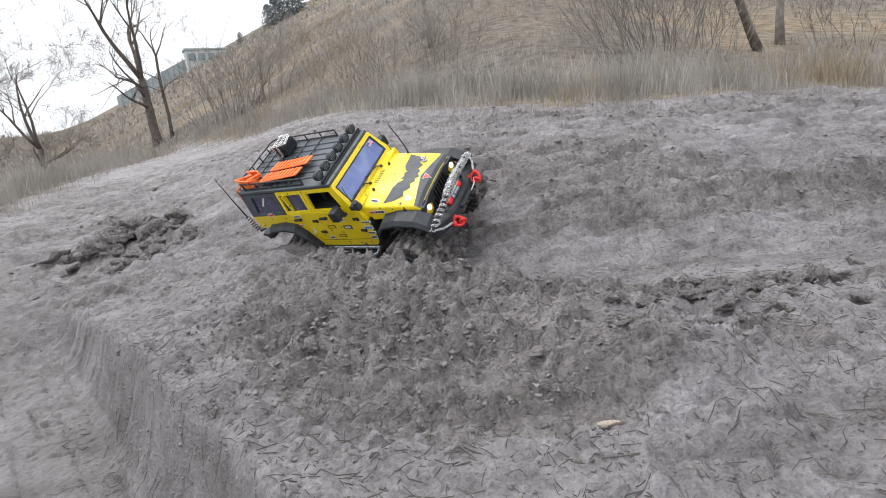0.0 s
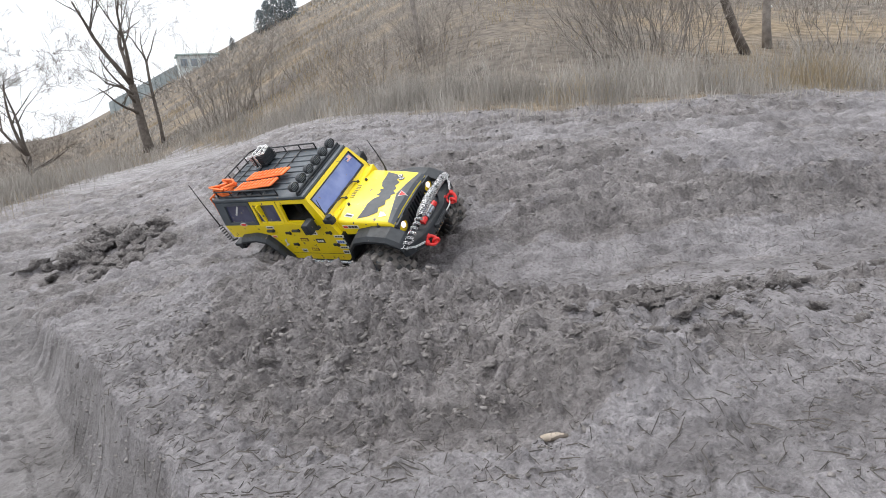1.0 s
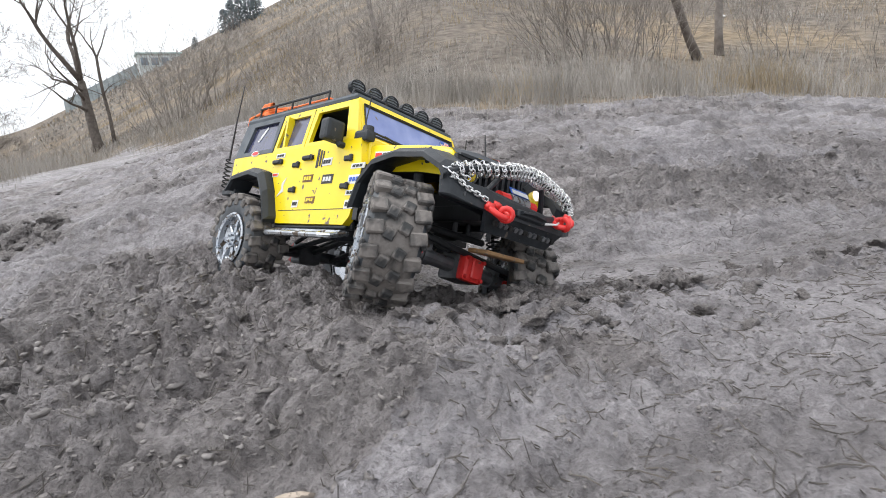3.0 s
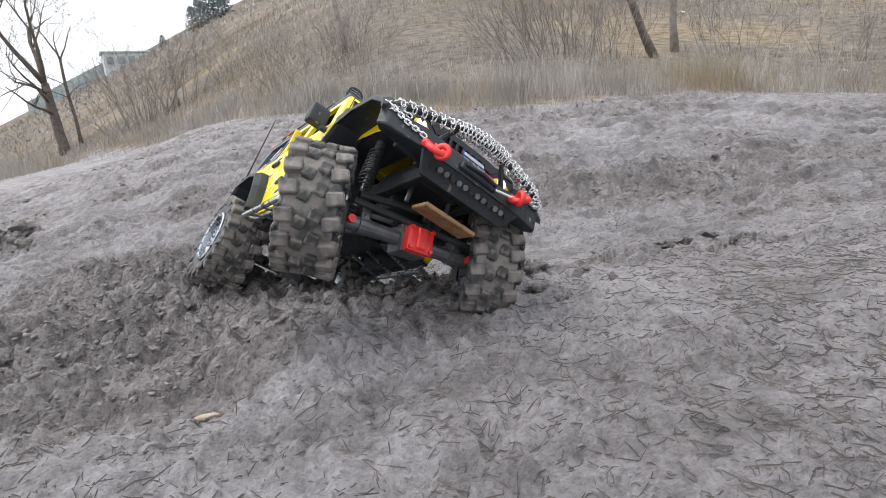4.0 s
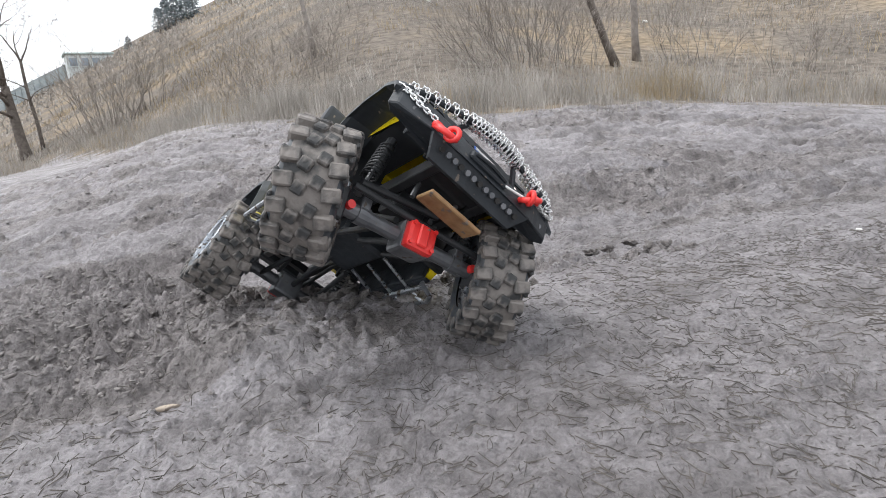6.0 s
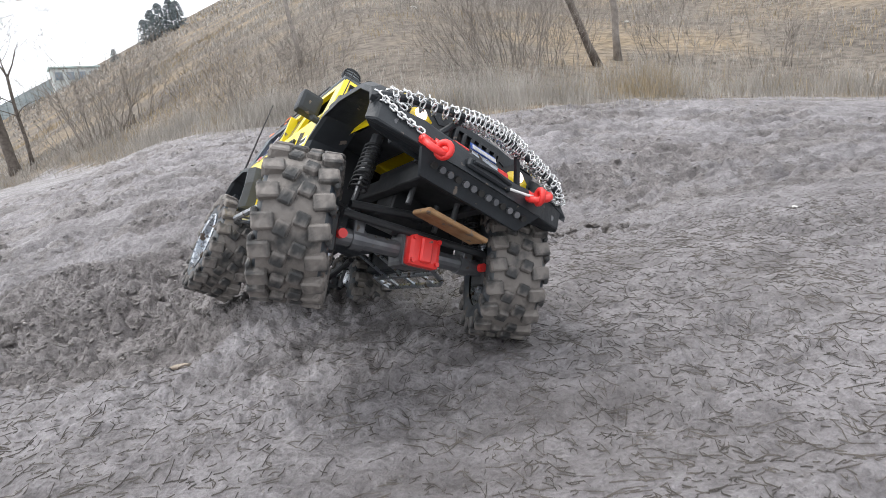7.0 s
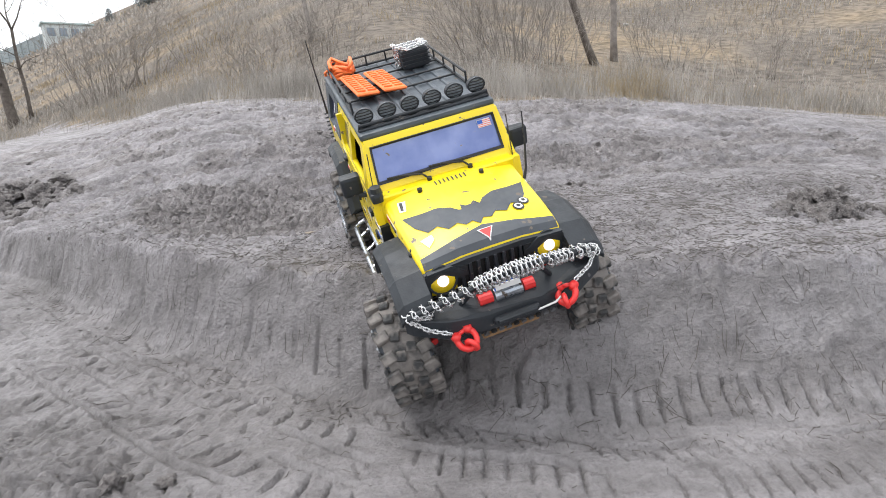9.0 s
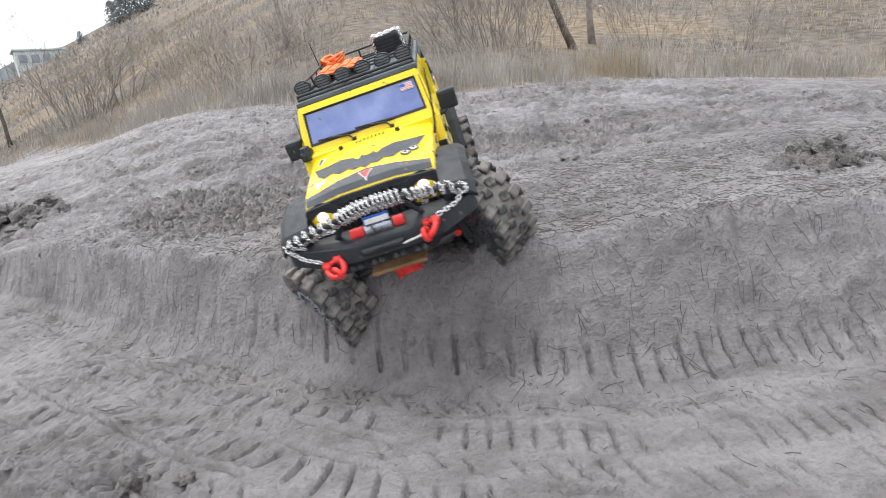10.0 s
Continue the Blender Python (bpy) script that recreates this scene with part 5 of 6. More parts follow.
R0, R1, RY = -0.228, -0.040, 0.074
for z in (0.1495, 0.1625):
    tube(bm, [(R1, -RY, z - 0.001), (R0 + 0.01, -RY, z), (R0, -RY + 0.01, z), (R0, RY - 0.01, z), (R0 + 0.01, RY, z), (R1, RY, z - 0.001)], 0.0017, 6)
for x in (-0.215, -0.172, -0.128, -0.084, R1):
    for s in (-1, 1):
        tube(bm, [(x, s * RY, 0.146), (x, s * RY, 0.1625)], 0.0014, 6)
for y in (-0.045, -0.015, 0.015, 0.045):
    tube(bm, [(R0, y, 0.146), (R0, y, 0.1625)], 0.0014, 6)
for x in (-0.20, -0.16, -0.12, -0.08):
    tube(bm, [(x, -RY, 0.1497), (x, RY, 0.1497)], 0.0013, 6)
part("roof_rack", bm, BLACK_CLEAN, car, "thin black tube roof rack")
for k, (y, x0) in enumerate(((-0.052, -0.168), (-0.019, -0.160))):
    m = pose(x0, y, 0.1555, -7, -2, 3)
    bm = bmesh.new()
    box(bm, 0, 0.108, -0.0148, 0.0148, -0.002, 0.0022, 0.0016, m)
    for j in range(9):
        box(bm, 0.008 + 0.0108 * j, 0.0125 + 0.0108 * j, -0.0118, -0.0015, 0.002, 0.0042, 0.0006, m)
        box(bm, 0.008 + 0.0108 * j, 0.0125 + 0.0108 * j, 0.0015, 0.0118, 0.002, 0.0042, 0.0006, m)
    part("traction_board", bm, ORANGE, car, "bright orange traction board")
rnd = random.Random(4)
bm = bmesh.new()
for k in range(7):
    pts, ph = [], rnd.uniform(0, 6)
    for j in range(14):
        a = ph + j * 0.55
        pts.append((-0.203 + 0.019 * math.cos(a) + 0.003 * k * math.sin(3 * a), -0.056 + 0.017 * math.sin(a), 0.153 + 0.0022 * k + 0.003 * math.sin(2 * a + k)))
    tube(bm, pts, 0.0026, 6)
for k in range(3):
    y = -0.078 + 0.009 * k
    tube(bm, [(-0.222, y + 0.006, 0.157), (-0.238, y, 0.150), (-0.2425, y + 0.002, 0.130), (-0.243, y - 0.002, 0.108 - 0.012 * k), (-0.242, y + 0.003, 0.090 - 0.01 * k)], 0.0022, 6)
part("tow_strap", bm, ORANGE, car, "bundled orange tow strap", True)
bm = bmesh.new()
box(bm, -0.181, -0.146, 0.022, 0.060, 0.150, 0.176, 0.003, seg=2)
for z in (0.156, 0.161, 0.166, 0.171):
    box(bm, -0.1825, -0.1445, 0.0205, 0.0615, z - 0.0009, z + 0.0009)
cargo = part("cargo_box", bm, BLACK, car, "dark ribbed box wrapped in chain")


def chain_run(bm, pts, link=0.0062, wire=0.00085, twist=90):
    """Links set one after another along a path, each turned against the last."""
    P = [Vector(p) for p in pts]
    seg = [(b - a).length for a, b in zip(P, P[1:])]
    total, d, n = sum(seg), 0.0, 0
    while d < total:
        k, r = 0, d
        while k < len(seg) - 1 and r > seg[k]:
            r -= seg[k]
            k += 1
        p = P[k].lerp(P[k + 1], min(1, r / seg[k]))
        q = (P[k + 1] - P[k]).to_track_quat("X", "Z").to_matrix().to_4x4()
        torus(bm, Matrix.Translation(p) @ q @ pose(0, 0, 0, n * twist + 20), link * 0.30, wire, 10, 5, link * 0.22)
        d += link * 0.72
        n += 1


bm = bmesh.new()
for dx in (-0.012, 0.002):
    chain_run(bm, [(-0.163 + dx, 0.0195, 0.152), (-0.163 + dx, 0.0195, 0.177), (-0.163 + dx, 0.062, 0.1775), (-0.163 + dx, 0.063, 0.152)], 0.0075, 0.001)
chain_run(bm, [(-0.183, 0.0195, 0.178), (-0.143, 0.03, 0.178), (-0.150, 0.055, 0.179), (-0.182, 0.058, 0.178)], 0.0075, 0.001)
part("cargo_chain", bm, CHAIN, cargo, "bright steel chain", True)

# aerials
bm = bmesh.new()
coil = [(-0.258 + 0.0045 * math.cos(a), -0.090 + 0.0045 * math.sin(a), 0.040 + 0.0065 * a / (2 * math.pi)) for a in np.arange(0, 2 * math.pi * 7, 0.6)]
tube(bm, coil, 0.0011, 5)
tube(bm, [(-0.250, -0.080, 0.036), (-0.258, -0.090, 0.038)], 0.0025, 6)
tube(bm, [(-0.258, -0.090, 0.083), (-0.254, -0.091, 0.140), (-0.247, -0.092, 0.200)], [0.0016, 0.0012, 0.0007], 6)
part("rear_aerial", bm, BLACK_CLEAN, car)
bm = bmesh.new()
tube(bm, [(0.100, 0.080, 0.072), (0.098, 0.084, 0.084), (0.092, 0.088, 0.110), (0.083, 0.091, 0.144)], [0.0022, 0.0014, 0.0012, 0.0008], 6)
part("front_aerial", bm, BLACK_CLEAN, car)

# front bumper, bar, winch
bm = bmesh.new()
plan = [(0.206, -0.098), (0.214, -0.106), (0.222, -0.100), (0.236, -0.066), (0.239, -0.030), (0.239, 0.030), (0.236, 0.066), (0.222, 0.100), (0.214, 0.106), (0.206, 0.098), (0.205, 0.0)]
lo = [(x, y, 0.004 if abs(y) < 0.09 else 0.012) for x, y in plan]
hi = [(x - 0.002, y, 0.019 if abs(y) < 0.05 else (0.027 if abs(y) < 0.09 else 0.030)) for x, y in plan]
a, b = [bm.verts.new(p) for p in lo], [bm.verts.new(p) for p in hi]
bm.faces.new(a[::-1])
bm.faces.new(b)
for k in range(len(a)):
    bm.faces.new((a[k], a[(k + 1) % len(a)], b[(k + 1) % len(a)], b[k]))
bmesh.ops.bevel(bm, geom=bm.edges[:], offset=0.0012, segments=1, affect="EDGES")
bumper = part("front_bumper", bm, BLACK, car, "black steel-look winch bumper")
bm = bmesh.new()
plate(bm, [(0.2365, -0.064, 0.006), (0.2365, 0.064, 0.006), (0.225, 0.052, -0.012), (0.225, -0.052, -0.012)], (-0.004, 0, 0.0005))
lower = part("lower_plate", bm, BLACK, bumper)
# row of discs: steel bolts, every third dark in place of a shaded hole
for k in range(13):
    y = -0.048 + 0.008 * k
    bm = bmesh.new()
    cyl(bm, (0.2335, y, -0.003), (0.2362, y, -0.0042), 0.0028, seg=10)
    part("plate_hole", bm, STEEL if k % 3 else INSIDE, lower)
for y in (-0.085, -0.072, 0.072, 0.085):
    bm = bmesh.new()
    cyl(bm, (0.222, y, 0.016), (0.2305 if abs(y) < 0.08 else 0.2275, y, 0.016), 0.0026, seg=8)
    part("bolt", bm, STEEL, bumper)
bm = bmesh.new()
box(bm, 0.190, 0.216, -0.030, 0.034, -0.0155, -0.011, 0.001, pose(0, 0, 0, 0, 4, 0))
part("skid_board", bm, WOOD, car, "worn brown board under the bumper")
bm = bmesh.new()
box(bm, 0.236, 0.2425, -0.024, 0.024, 0.008, 0.016, 0.0015)
tube(bm, [(0.2435, -0.020, 0.013), (0.2445, 0.0, 0.0145), (0.2435, 0.020, 0.013)], 0.0018, 6)
part("fairlead", bm, BLACK, bumper)
bm = bmesh.new()
cyl(bm, (0.220, -0.0145, 0.027), (0.220, 0.0145, 0.027), 0.0072, seg=16)
winch = part("winch", bm, CHROME, car, "silver winch drum with red ends")
for y0, y1 in ((-0.031, -0.0165), (0.0165, 0.028)):
    bm = bmesh.new()
    cyl(bm, (0.220, y0, 0.027), (0.220, y1, 0.027), 0.0062, seg=12)
    part("winch_end", bm, RED, winch)
bm = bmesh.new()
plate(bm, [(0.2235, -0.014, 0.034), (0.2235, 0.014, 0.034), (0.2195, 0.014, 0.041), (0.2195, -0.014, 0.041)], (-0.001, 0, 0))
nb = part("plate_sticker", bm, BLUE, winch, "blue and white plate")
bm = bmesh.new()
plate(bm, [(0.2242, -0.0125, 0.0345), (0.2242, 0.0135, 0.0345), (0.2216, 0.0135, 0.0390), (0.2216, -0.0125, 0.0390)], (-0.001, 0, 0))
part("print", bm, WHITE, nb)
bm = bmesh.new()
tube(bm, [(0.2275, 0.006, 0.016), (0.242, 0.022, 0.010), (0.2435, 0.040, 0.013), (0.241, 0.051, 0.018)], 0.0012, 6)
part("winch_rope", bm, WHITE, winch, "pale winch cable", True)
ARCH = [(0.212, -0.103, 0.026), (0.219, -0.100, 0.034), (0.224, -0.080, 0.041), (0.2275, -0.050, 0.0475), (0.229, -0.020, 0.0545), (0.2295, 0.004, 0.057), (0.229, 0.028, 0.0555), (0.2275, 0.050, 0.052), (0.2255, 0.072, 0.049), (0.222, 0.090, 0.044), (0.216, 0.099, 0.034)]
bm = bmesh.new()
tube(bm, ARCH, 0.0032, 8)
for s in (-1, 1):
    tube(bm, [(0.214, s * 0.052, 0.020), (0.2265, s * 0.030, 0.053)], 0.0028, 8)
part("bull_bar", bm, BLACK, bumper)
# chain wound round the bar, thicker in places, hanging to the shackles
bm = bmesh.new()
A_ = [Vector(p) for p in ARCH]
L_ = np.cumsum([0] + [(b - a).length for a, b in zip(A_, A_[1:])])


def along(d):
    k = min(len(L_) - 2, int(np.searchsorted(L_, d, "right")) - 1)
    return A_[k].lerp(A_[k + 1], (d - L_[k]) / (L_[k + 1] - L_[k])), (A_[k + 1] - A_[k]).normalized()


rnd = random.Random(11)
d, ang, n = 0.008, 0.0, 0
while d < L_[-1] - 0.004:
    f = d / L_[-1]
    tight = 0.00062 if (0.36 < f < 0.66 or 0.72 < f < 0.80) else 0.0013
    c, ax = along(d)
    u = ax.orthogonal().normalized()
    w = ax.cross(u)
    r = 0.0052 + (0.0012 if 0.36 < f < 0.66 else 0) + rnd.uniform(-0.0006, 0.0008)
    out = math.cos(ang) * u + math.sin(ang) * w
    tan = -math.sin(ang) * u + math.cos(ang) * w
    q = tan.to_track_quat("X", "Z").to_matrix().to_4x4()
    torus(bm, Matrix.Translation(c + r * out) @ q @ pose(0, 0, 0, (n % 2) * 90 + rnd.uniform(-15, 15)), 0.0019, 0.00075, 9, 4, 0.0014)
    ang += 0.78
    d += tight
    n += 1
part("wound_chain", bm, CHAIN, bumper, "bright steel chain wound round the bar", True)
for pts in ([(0.221, -0.101, 0.032), (0.230, -0.086, 0.021), (0.238, -0.066, 0.014)], [(0.216, -0.103, 0.036), (0.222, -0.092, 0.034), (0.226, -0.080, 0.030)], [(0.219, 0.098, 0.040), (0.229, 0.085, 0.030), (0.239, 0.063, 0.027)]):
    bm = bmesh.new()
    chain_run(bm, pts, 0.0062, 0.0009)
    part("hanging_chain", bm, CHAIN, bumper, "hanging end of bright chain", True)
for y, z, turn in ((-0.056, 0.009, 25), (0.054, 0.020, -30)):
    m = pose(0.2395, y, z, 20, 35, turn)
    bm = bmesh.new()
    tube(bm, [m @ Vector((0.0105 * math.cos(a) + 0.004, 0.0092 * math.sin(a), 0)) for a in np.linspace(-2.3, 2.3, 15)], 0.0031, 8)
    for s in (-1, 1):
        e = m @ Vector((0.0105 * math.cos(2.3) + 0.004, s * 0.0092 * math.sin(2.3), 0))
        cyl(bm, e - Vector((0.002, 0, 0.003)), e + Vector((0.002, 0, 0.003)), 0.0044, seg=10)
    cyl(bm, m @ Vector((-0.004, -0.0115, 0)), m @ Vector((-0.004, 0.0115, 0)), 0.0024, seg=8)
    torus(bm, m @ pose(0.012, 0, 0.002, 75, 0, 20), 0.0058, 0.0027, 12, 7)
    part("shackle", bm, RED, bumper, "red tow shackle", True)

# frame, belly, springs
for s in (-1, 1):
    bm = bmesh.new()
    box(bm, -0.225, 0.205, s * 0.026, s * 0.036, 0.002, 0.018, 0.001)
    part("frame_rail", bm, BLACK_CLEAN, car)
bm = bmesh.new()
for x in (-0.20, -0.08, 0.06, 0.12, 0.195):
    box(bm, x - 0.006, x + 0.006, -0.0258, 0.0258, 0.004, 0.014)
box(bm, 0.09, 0.18, -0.028, 0.028, 0.008, 0.036, 0.003)
box(bm, -0.10, 0.05, -0.070, 0.070, 0.006, 0.012)
frame_ob = part("frame_core", bm, BLACK_CLEAN, car)
bm = bmesh.new()
box(bm, -0.05, 0.045, -0.030, 0.030, -0.022, 0.004, 0.004)
part("gearbox_skid", bm, BLACK, car)
for s in (-1, 1):
    bm = bmesh.new()
    box(bm, -0.094, 0.060, min(s * 0.0762, s * 0.0816), max(s * 0.0762, s * 0.0816), -0.0178, 0.020, 0.001)
    box(bm, -0.094, 0.060, min(s * 0.0817, s * 0.0900), max(s * 0.0817, s * 0.0900), -0.0178, -0.0144, 0.001)
    part("sill_liner", bm, BLACK, car, "black liner under the sill")
bm = bmesh.new()
box(bm, 0.10, 0.135, -0.026, 0.012, -0.012, 0.012, 0.002)
part("steering_servo", bm, BLACK_CLEAN, car)
for x, y in ((0.118, -0.012), (0.132, -0.018), (0.145, 0.015), (0.16, -0.022), (0.172, 0.02), (0.128, 0.03)):
    bm = bmesh.new()
    cyl(bm, (x, y, -0.010), (x, y, 0.012), 0.0028, seg=8)
    part("bolt", bm, STEEL, frame_ob)
bm = bmesh.new()
box(bm, -0.262, -0.240, -0.085, 0.085, 0.006, 0.022, 0.003)
box(bm, -0.245, -0.205, -0.098, -0.03, 0.028, 0.036, 0.001)
part("rear_bumper", bm, BLACK, car)
for ax, dx in ((AXLE_F, -0.012), (AXLE_R, 0.012)):
    for s in (-1, 1):
        top, foot = Vector((ax + dx * 1.6, s * 0.060, 0.047)), Vector((ax + dx * 0.4, s * 0.067, -0.036))
        bm = bmesh.new()
        cyl(bm, top, top.lerp(foot, 0.55), 0.0056, seg=10)
        cyl(bm, top.lerp(foot, 0.5), foot, 0.0022, seg=8)
        cyl(bm, foot - Vector((0, 0, 0.004)), foot + Vector((0, 0, 0.003)), 0.0045, seg=8)
        shock = part("shock_absorber", bm, STEEL, car)
        bm = bmesh.new()
        d = (foot - top).normalized()
        u = d.orthogonal().normalized()
        w = d.cross(u)
        tube(bm, [top + d * (0.012 + 0.0052 * a / (2 * math.pi)) + 0.0078 * (math.cos(a) * u + math.sin(a) * w) for a in np.arange(0, 2 * math.pi * 10, 0.55)], 0.0011, 5)
        part("coil_spring", bm, BLACK_CLEAN, shock, smooth=True)


def axle(name, ax, front):
    bm = bmesh.new()
    cyl(bm, (0, -0.078, 0), (0, 0.078, 0), 0.0078, seg=14)
    box(bm, -0.015, 0.012, -0.016, 0.018, -0.015, 0.015, 0.004, seg=2)
    for s in (-1, 1):
        cyl(bm, (0, s * 0.050, 0), (0, s * 0.062, 0), 0.0095, seg=14)
        box(bm, -0.008, 0.008, s * 0.052, s * 0.062, 0.004, 0.016, 0.001)
    ob = part(name, bm, STEEL, car, "grey tube axle")
    bm = bmesh.new()
    sx = 1 if front else -1
    box(bm, sx * 0.010, sx * 0.0215, -0.0150, 0.0175, -0.0145, 0.0150, 0.0045, seg=2)
    box(bm, sx * 0.0205, sx * 0.0245, -0.0045, 0.0070, -0.0110, 0.0115, 0.0015)
    for y, z in ((-0.011, 0.010), (0.0135, 0.010), (-0.011, -0.010), (0.0135, -0.010)):
        cyl(bm, (sx * 0.018, y, z), (sx * 0.024, y, z), 0.0022, seg=8)
    part("diff_cover", bm, RED, ob, "bright red differential cover")
    for s in (-1, 1):
        bm = bmesh.new()
        box(bm, -0.009, 0.009, s * 0.076, s * 0.088, -0.017, 0.017, 0.002)
        cyl(bm, (0, s * 0.082, -0.022), (0, s * 0.082, 0.022), 0.004, seg=10)
        part("knuckle", bm, BLACK_CLEAN, ob)
        bm = bmesh.new()
        cyl(bm, (0.004, s * 0.0735, 0.0), (0.013, s * 0.0735, 0.0), 0.0042, seg=10)
        part("knuckle_bush", bm, RED, ob)
        for z in (-0.020, 0.020):
            bm = bmesh.new()
            cyl(bm, (0.002, s * 0.079, z - 0.003), (0.002, s * 0.079, z + 0.003), 0.0032, seg=8)
            part("pivot_screw", bm, CHROME, ob)
    bars = []
    k_ = -1 if front else 1
    if front:
        bars += [("steering_rod", [(0.017, -0.078, 0.016), (0.019, 0.078, 0.010)], 0.0035), ("panhard_rod", [(0.010, -0.070, 0.026), (0.008, 0.020, 0.034)], 0.0038)]
    for s in (-1, 1):
        bars += [("control_link", [(0, s * 0.040, -0.004), (k_ * 0.105, s * 0.030, 0.022)], 0.0034), ("control_link", [(0, s * 0.020, 0.014), (k_ * 0.09, s * 0.026, 0.045)], 0.0030)]
    bars.append(("drive_shaft", [(k_ * 0.014, 0.004, 0.004), (k_ * 0.12, 0.0, 0.030)], 0.0040))
    for nm, pts, r in bars:
        bm = bmesh.new()
        tube(bm, pts, r, 8)
        part(nm, bm, BLACK_CLEAN, ob)
    return ob


axle_front, axle_rear = axle("front_axle", AXLE_F, True), axle("rear_axle", AXLE_R, False)


def make_wheel():
    """A wheel at its own centre, outer face towards -y."""
    hub = new("wheel")
    hub.parent = car
    W = 0.026
    bm = bmesh.new()
    lathe(bm, [(0.034, W - 0.002), (0.043, W + 0.001), (0.052, W), (0.0565, W - 0.004), (0.0575, 0.010), (0.0578, 0), (0.0575, -0.010), (0.0565, -W + 0.004), (0.052, -W), (0.043, -W - 0.001), (0.034, -W + 0.002)], 40)
    for f in bm.faces:
        f.smooth = True
        f.material_index = 1 if abs(f.calc_center_median().y) > W - 0.0032 else 0
    part("tyre", bm, [RUBBER, WALL], hub, "mud-caked lugged rubber tyre")
    rnd_ = random.Random(7)
    shapes = []
    for dims, turn in (((-0.0062, 0.0062, 0.0122, 0.0278, 0.0535, 0.0622), 12), ((-0.0042, 0.0042, 0.0245, 0.0287, 0.0460, 0.0585), 0), ((-0.0058, 0.0052, 0.0012, 0.0120, 0.0540, 0.0620), -16)):
        bm = bmesh.new()
        box(bm, *dims, 0.0014, pose(0, 0, 0, 0, 0, turn))
        me = bpy.data.meshes.new("tread_lug")
        bm.to_mesh(me)
        bm.free()
        me.materials.append(RUBBER)
        shapes.append(me)
    n = 17
    for k in range(n):
        for s in (0, 1):
            for j, me in enumerate(shapes):
                a = 360.0 / n * (k + 0.5 * s) + (9.5 if j == 2 else 0) + rnd_.uniform(-1.2, 1.2)
                lug = new("tread_lug", me)
                lug.parent = hub
                lug.matrix_basis = pose(0, 0, 0, 0, a, 0) @ pose(0, 0, rnd_.uniform(-0.0008, 0.0006), 0, 0, 180 * s)
    bm = bmesh.new()
    lathe(bm, [(0.0345, W - 0.004), (0.031, W - 0.004), (0.0305, 0.0), (0.0305, -W + 0.006), (0.0345, -W + 0.002), (0.0358, -W - 0.001), (0.0335, -W - 0.0022), (0.0300, -W - 0.0010), (0.0290, -W + 0.006), (0.0200, -W + 0.011), (0.0110, -W + 0.010), (0.0100, -W + 0.002), (0.0004, -W + 0.001)], 32)
    for k in range(8):
        box(bm, 0.009, 0.0295, -W + 0.0045, -W + 0.0095, -0.0032, 0.0032, 0.001, pose(0, 0, 0, 0, 45 * k, 0))
    for k in range(16):
        a = 2 * math.pi * k / 16
        cyl(bm, (0.0325 * math.cos(a), -W - 0.001, 0.0325 * math.sin(a)), (0.0325 * math.cos(a), -W - 0.0034, 0.0325 * math.sin(a)), 0.0013, seg=6)
    for k in range(5):
        a = 2 * math.pi * k / 5
        cyl(bm, (0.0065 * math.cos(a), -W + 0.003, 0.0065 * math.sin(a)), (0.0065 * math.cos(a), -W - 0.001, 0.0065 * math.sin(a)), 0.0014, seg=6)
    cyl(bm, (0, W - 0.006, 0), (0, W - 0.008, 0), 0.030, seg=24)
    part("rim", bm, CHROME, hub, "scuffed silver beadlock rim")
    return hub


wheel_fr = make_wheel()
wheel_rr = copy_thing(wheel_fr, Matrix())
wheel_fl = copy_thing(wheel_fr, Matrix())
wheel_rl = copy_thing(wheel_fr, Matrix())
CAR = [
    (0.0, -0.1782, 1.2370, 0.2638, 35.08, -4.81, -31.55),
    (0.5, -0.2291, 1.2793, 0.2477, 34.50, -3.29, -27.00),
    (1.0, -0.1792, 1.2332, 0.2460, 31.18, -2.77, -30.77),
    (1.5, -0.0554, 1.0900, 0.2471, 9.87, 0.35, -35.30),
    (2.0, 0.0035, 1.0556, 0.2492, -0.14, -1.06, -38.61),
    (2.5, 0.0620, 0.9829, 0.2549, -11.97, -2.22, -40.84),
    (2.7, 0.0879, 0.9462, 0.2639, -15.82, -1.73, -42.94),
    (3.8, 0.2061, 0.7196, 0.3041, -38.49, -15.68, -53.34),
    (4.0, 0.2138, 0.7116, 0.3100, -40.18, -15.53, -54.17),
    (4.5, 0.2294, 0.6880, 0.3173, -44.39, -16.49, -54.81),
    (5.0, 0.2496, 0.6442, 0.3287, -46.69, -17.70, -55.92),
    (6.3, 0.2951, 0.5655, 0.3331, -49.63, -19.69, -55.84),
    (6.5, 0.2962, 0.5327, 0.3450, -43.92, -15.86, -57.65),
    (7.0, 0.3130, 0.4559, 0.3475, -36.53, -13.48, -61.50),
    (7.5, 0.3201, 0.3656, 0.3463, -23.98, -8.90, -65.99),
    (8.0, 0.3236, 0.3336, 0.3318, -6.27, -1.61, -70.77),
    (8.5, 0.3224, 0.2418, 0.3324, -4.48, 3.27, -73.37),
    (9.0, 0.2987, 0.1508, 0.3025, 13.99, 16.02, -80.80),
    (9.5, 0.2953, 0.1273, 0.3008, 12.52, 17.61, -78.15),
    (10.0, 0.2501, 0.2354, 0.3095, 13.09, 10.76, -100.52),
]

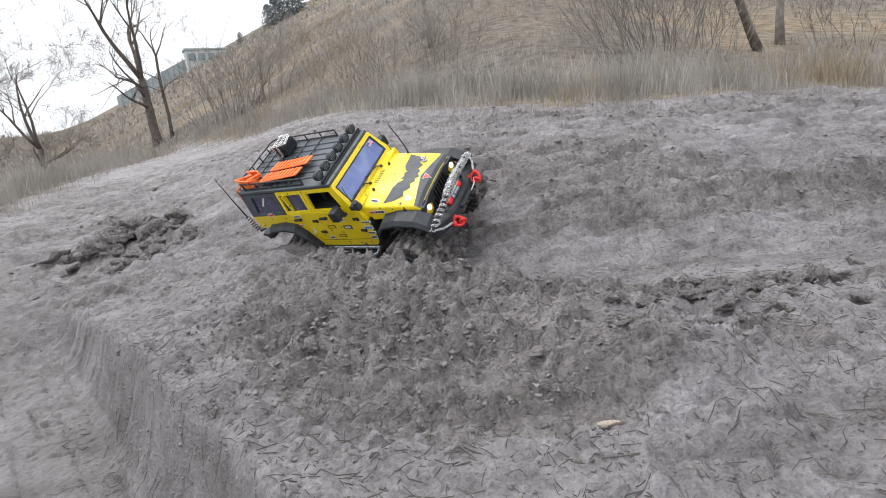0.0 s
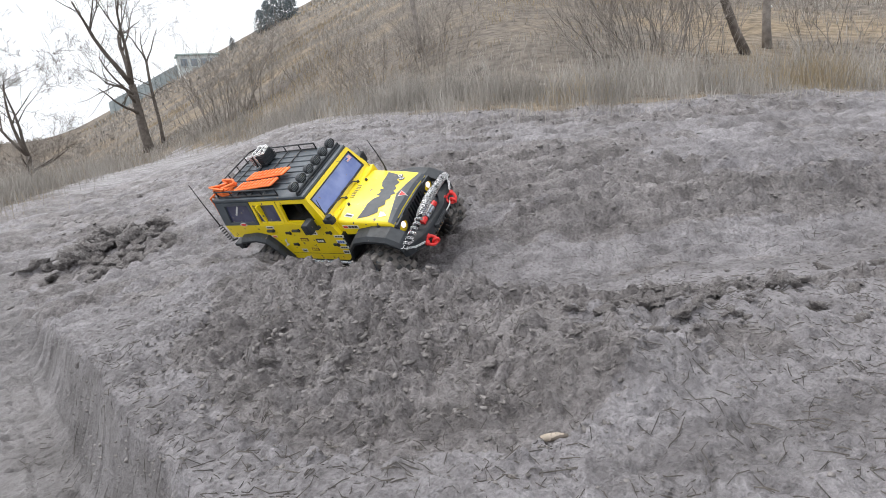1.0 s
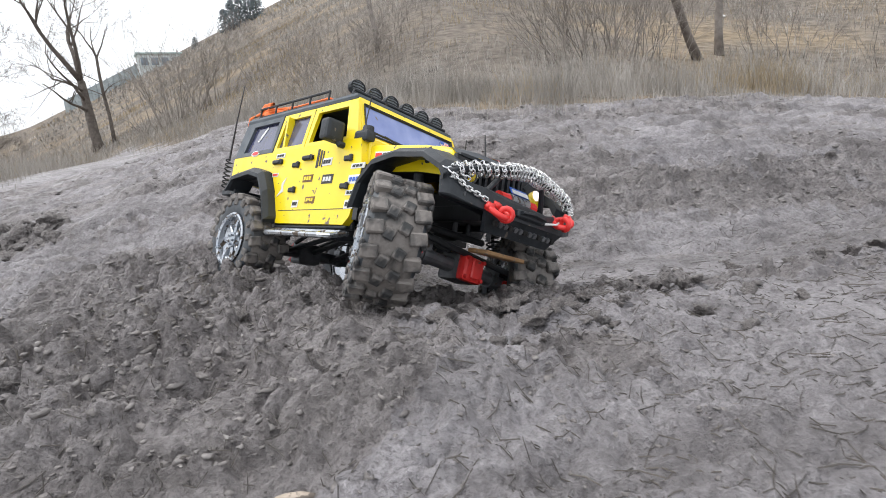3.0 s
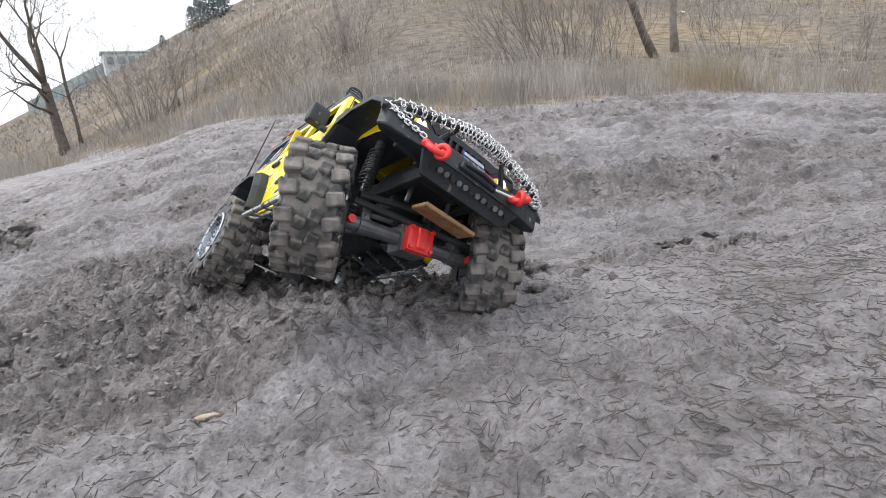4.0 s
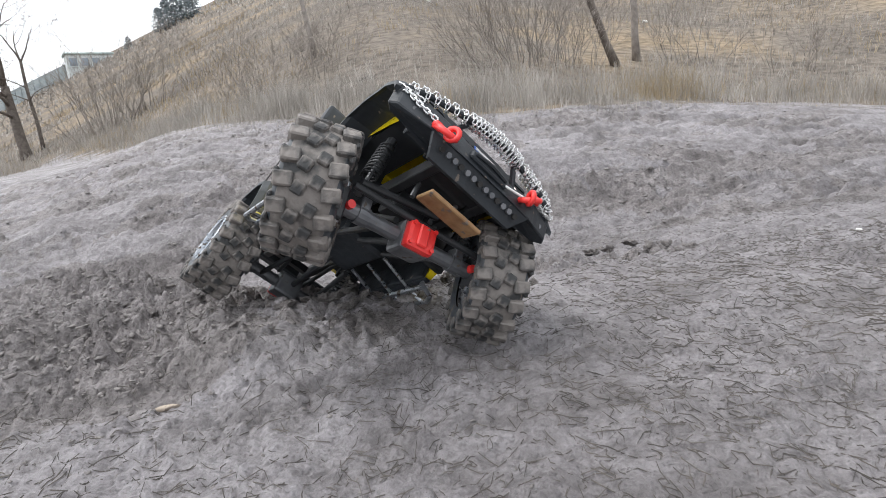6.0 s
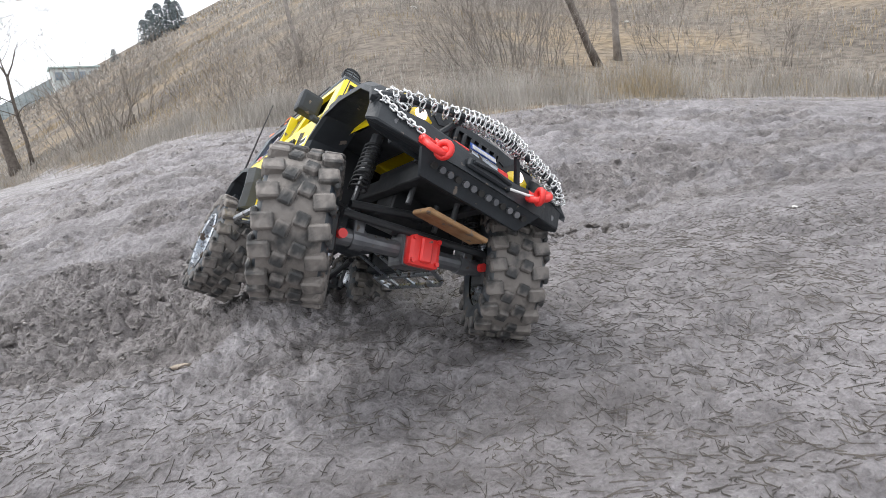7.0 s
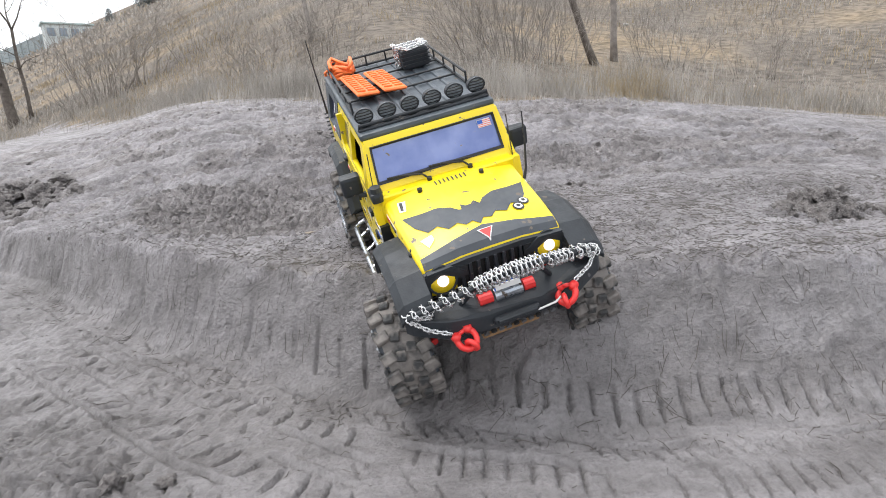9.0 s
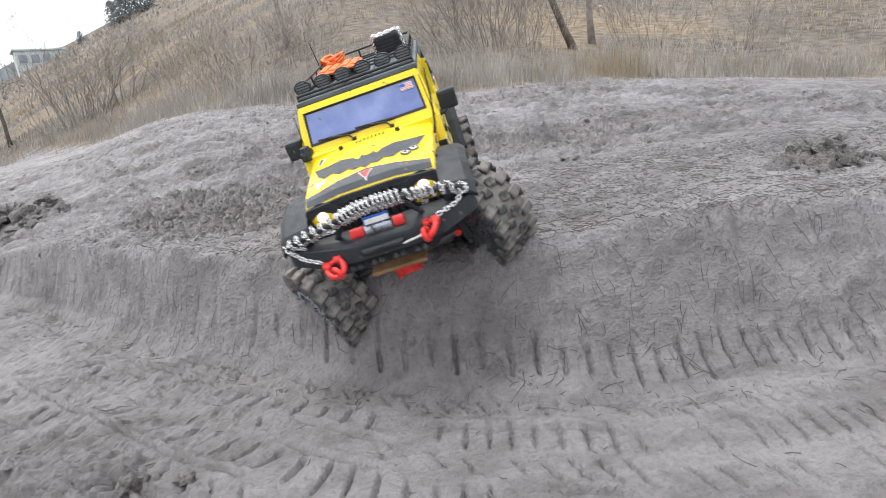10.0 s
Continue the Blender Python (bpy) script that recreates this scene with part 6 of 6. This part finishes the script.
# heights of the axle ends on the body, right and left, and the steering, over time
FRONT = [(0.0, -0.040, -0.045, -8), (1.5, -0.030, -0.055, -14), (2.0, -0.018, -0.066, -30), (2.7, -0.020, -0.066, -34), (3.8, -0.064, -0.024, -28), (5.0, -0.070, -0.024, -24), (7.0, -0.069, -0.026, -24), (7.5, -0.065, -0.031, -26), (8.0, -0.055, -0.044, -26), (8.5, -0.046, -0.044, -24), (9.0, -0.058, -0.046, -2), (9.5, -0.072, -0.034, 26), (10.0, -0.072, -0.024, 36)]
REAR = [(0.0, -0.045, -0.040), (2.0, -0.036, -0.035), (2.7, -0.036, -0.040), (4.0, -0.050, -0.046), (7.0, -0.050, -0.044), (8.5, -0.034, -0.044), (10.0, -0.034, -0.044)]
ROLL = [(0.0, 0.0), (1.0, 120.0), (1.5, 260.0), (2.7, 520.0), (4.0, 800.0), (5.2, 900.0), (6.5, 1010.0), (8.0, 1290.0), (9.0, 1520.0), (9.5, 1580.0), (9.8, 1640.0), (10.0, 1780.0)]


def at_time(table, t, k):
    return float(np.interp(t, [r[0] for r in table], [r[k] for r in table]))


def motions():
    walk(car, [(row[0], pose(*row[1:])) for row in CAR])
    times = [i / 10 for i in range(101)]
    for table, ax, ob, right, left in ((FRONT, AXLE_F, axle_front, wheel_fr, wheel_fl), (REAR, AXLE_R, axle_rear, wheel_rr, wheel_rl)):
        arows, rrows, lrows = [], [], []
        for t in times:
            zr, zl = at_time(table, t, 1), at_time(table, t, 2)
            steer = at_time(table, t, 3) if table is FRONT else 0.0
            tilt = math.degrees(math.atan2(zl - zr, 2 * TRACK))
            half = TRACK if table is FRONT else 0.092
            base = pose(ax, 0, (zl + zr) / 2, tilt, 0, 0)
            spin = at_time(ROLL, t, 1)
            arows.append((t, base))
            rrows.append((t, base @ pose(0, -half, 0, 0, 0, steer) @ pose(0, 0, 0, 0, spin, 0)))
            lrows.append((t, base @ pose(0, half, 0, 0, 0, 180 + steer) @ pose(0, 0, 0, 0, -spin, 0)))
        walk(ob, arows)
        walk(right, rrows)
        walk(left, lrows)


motions()
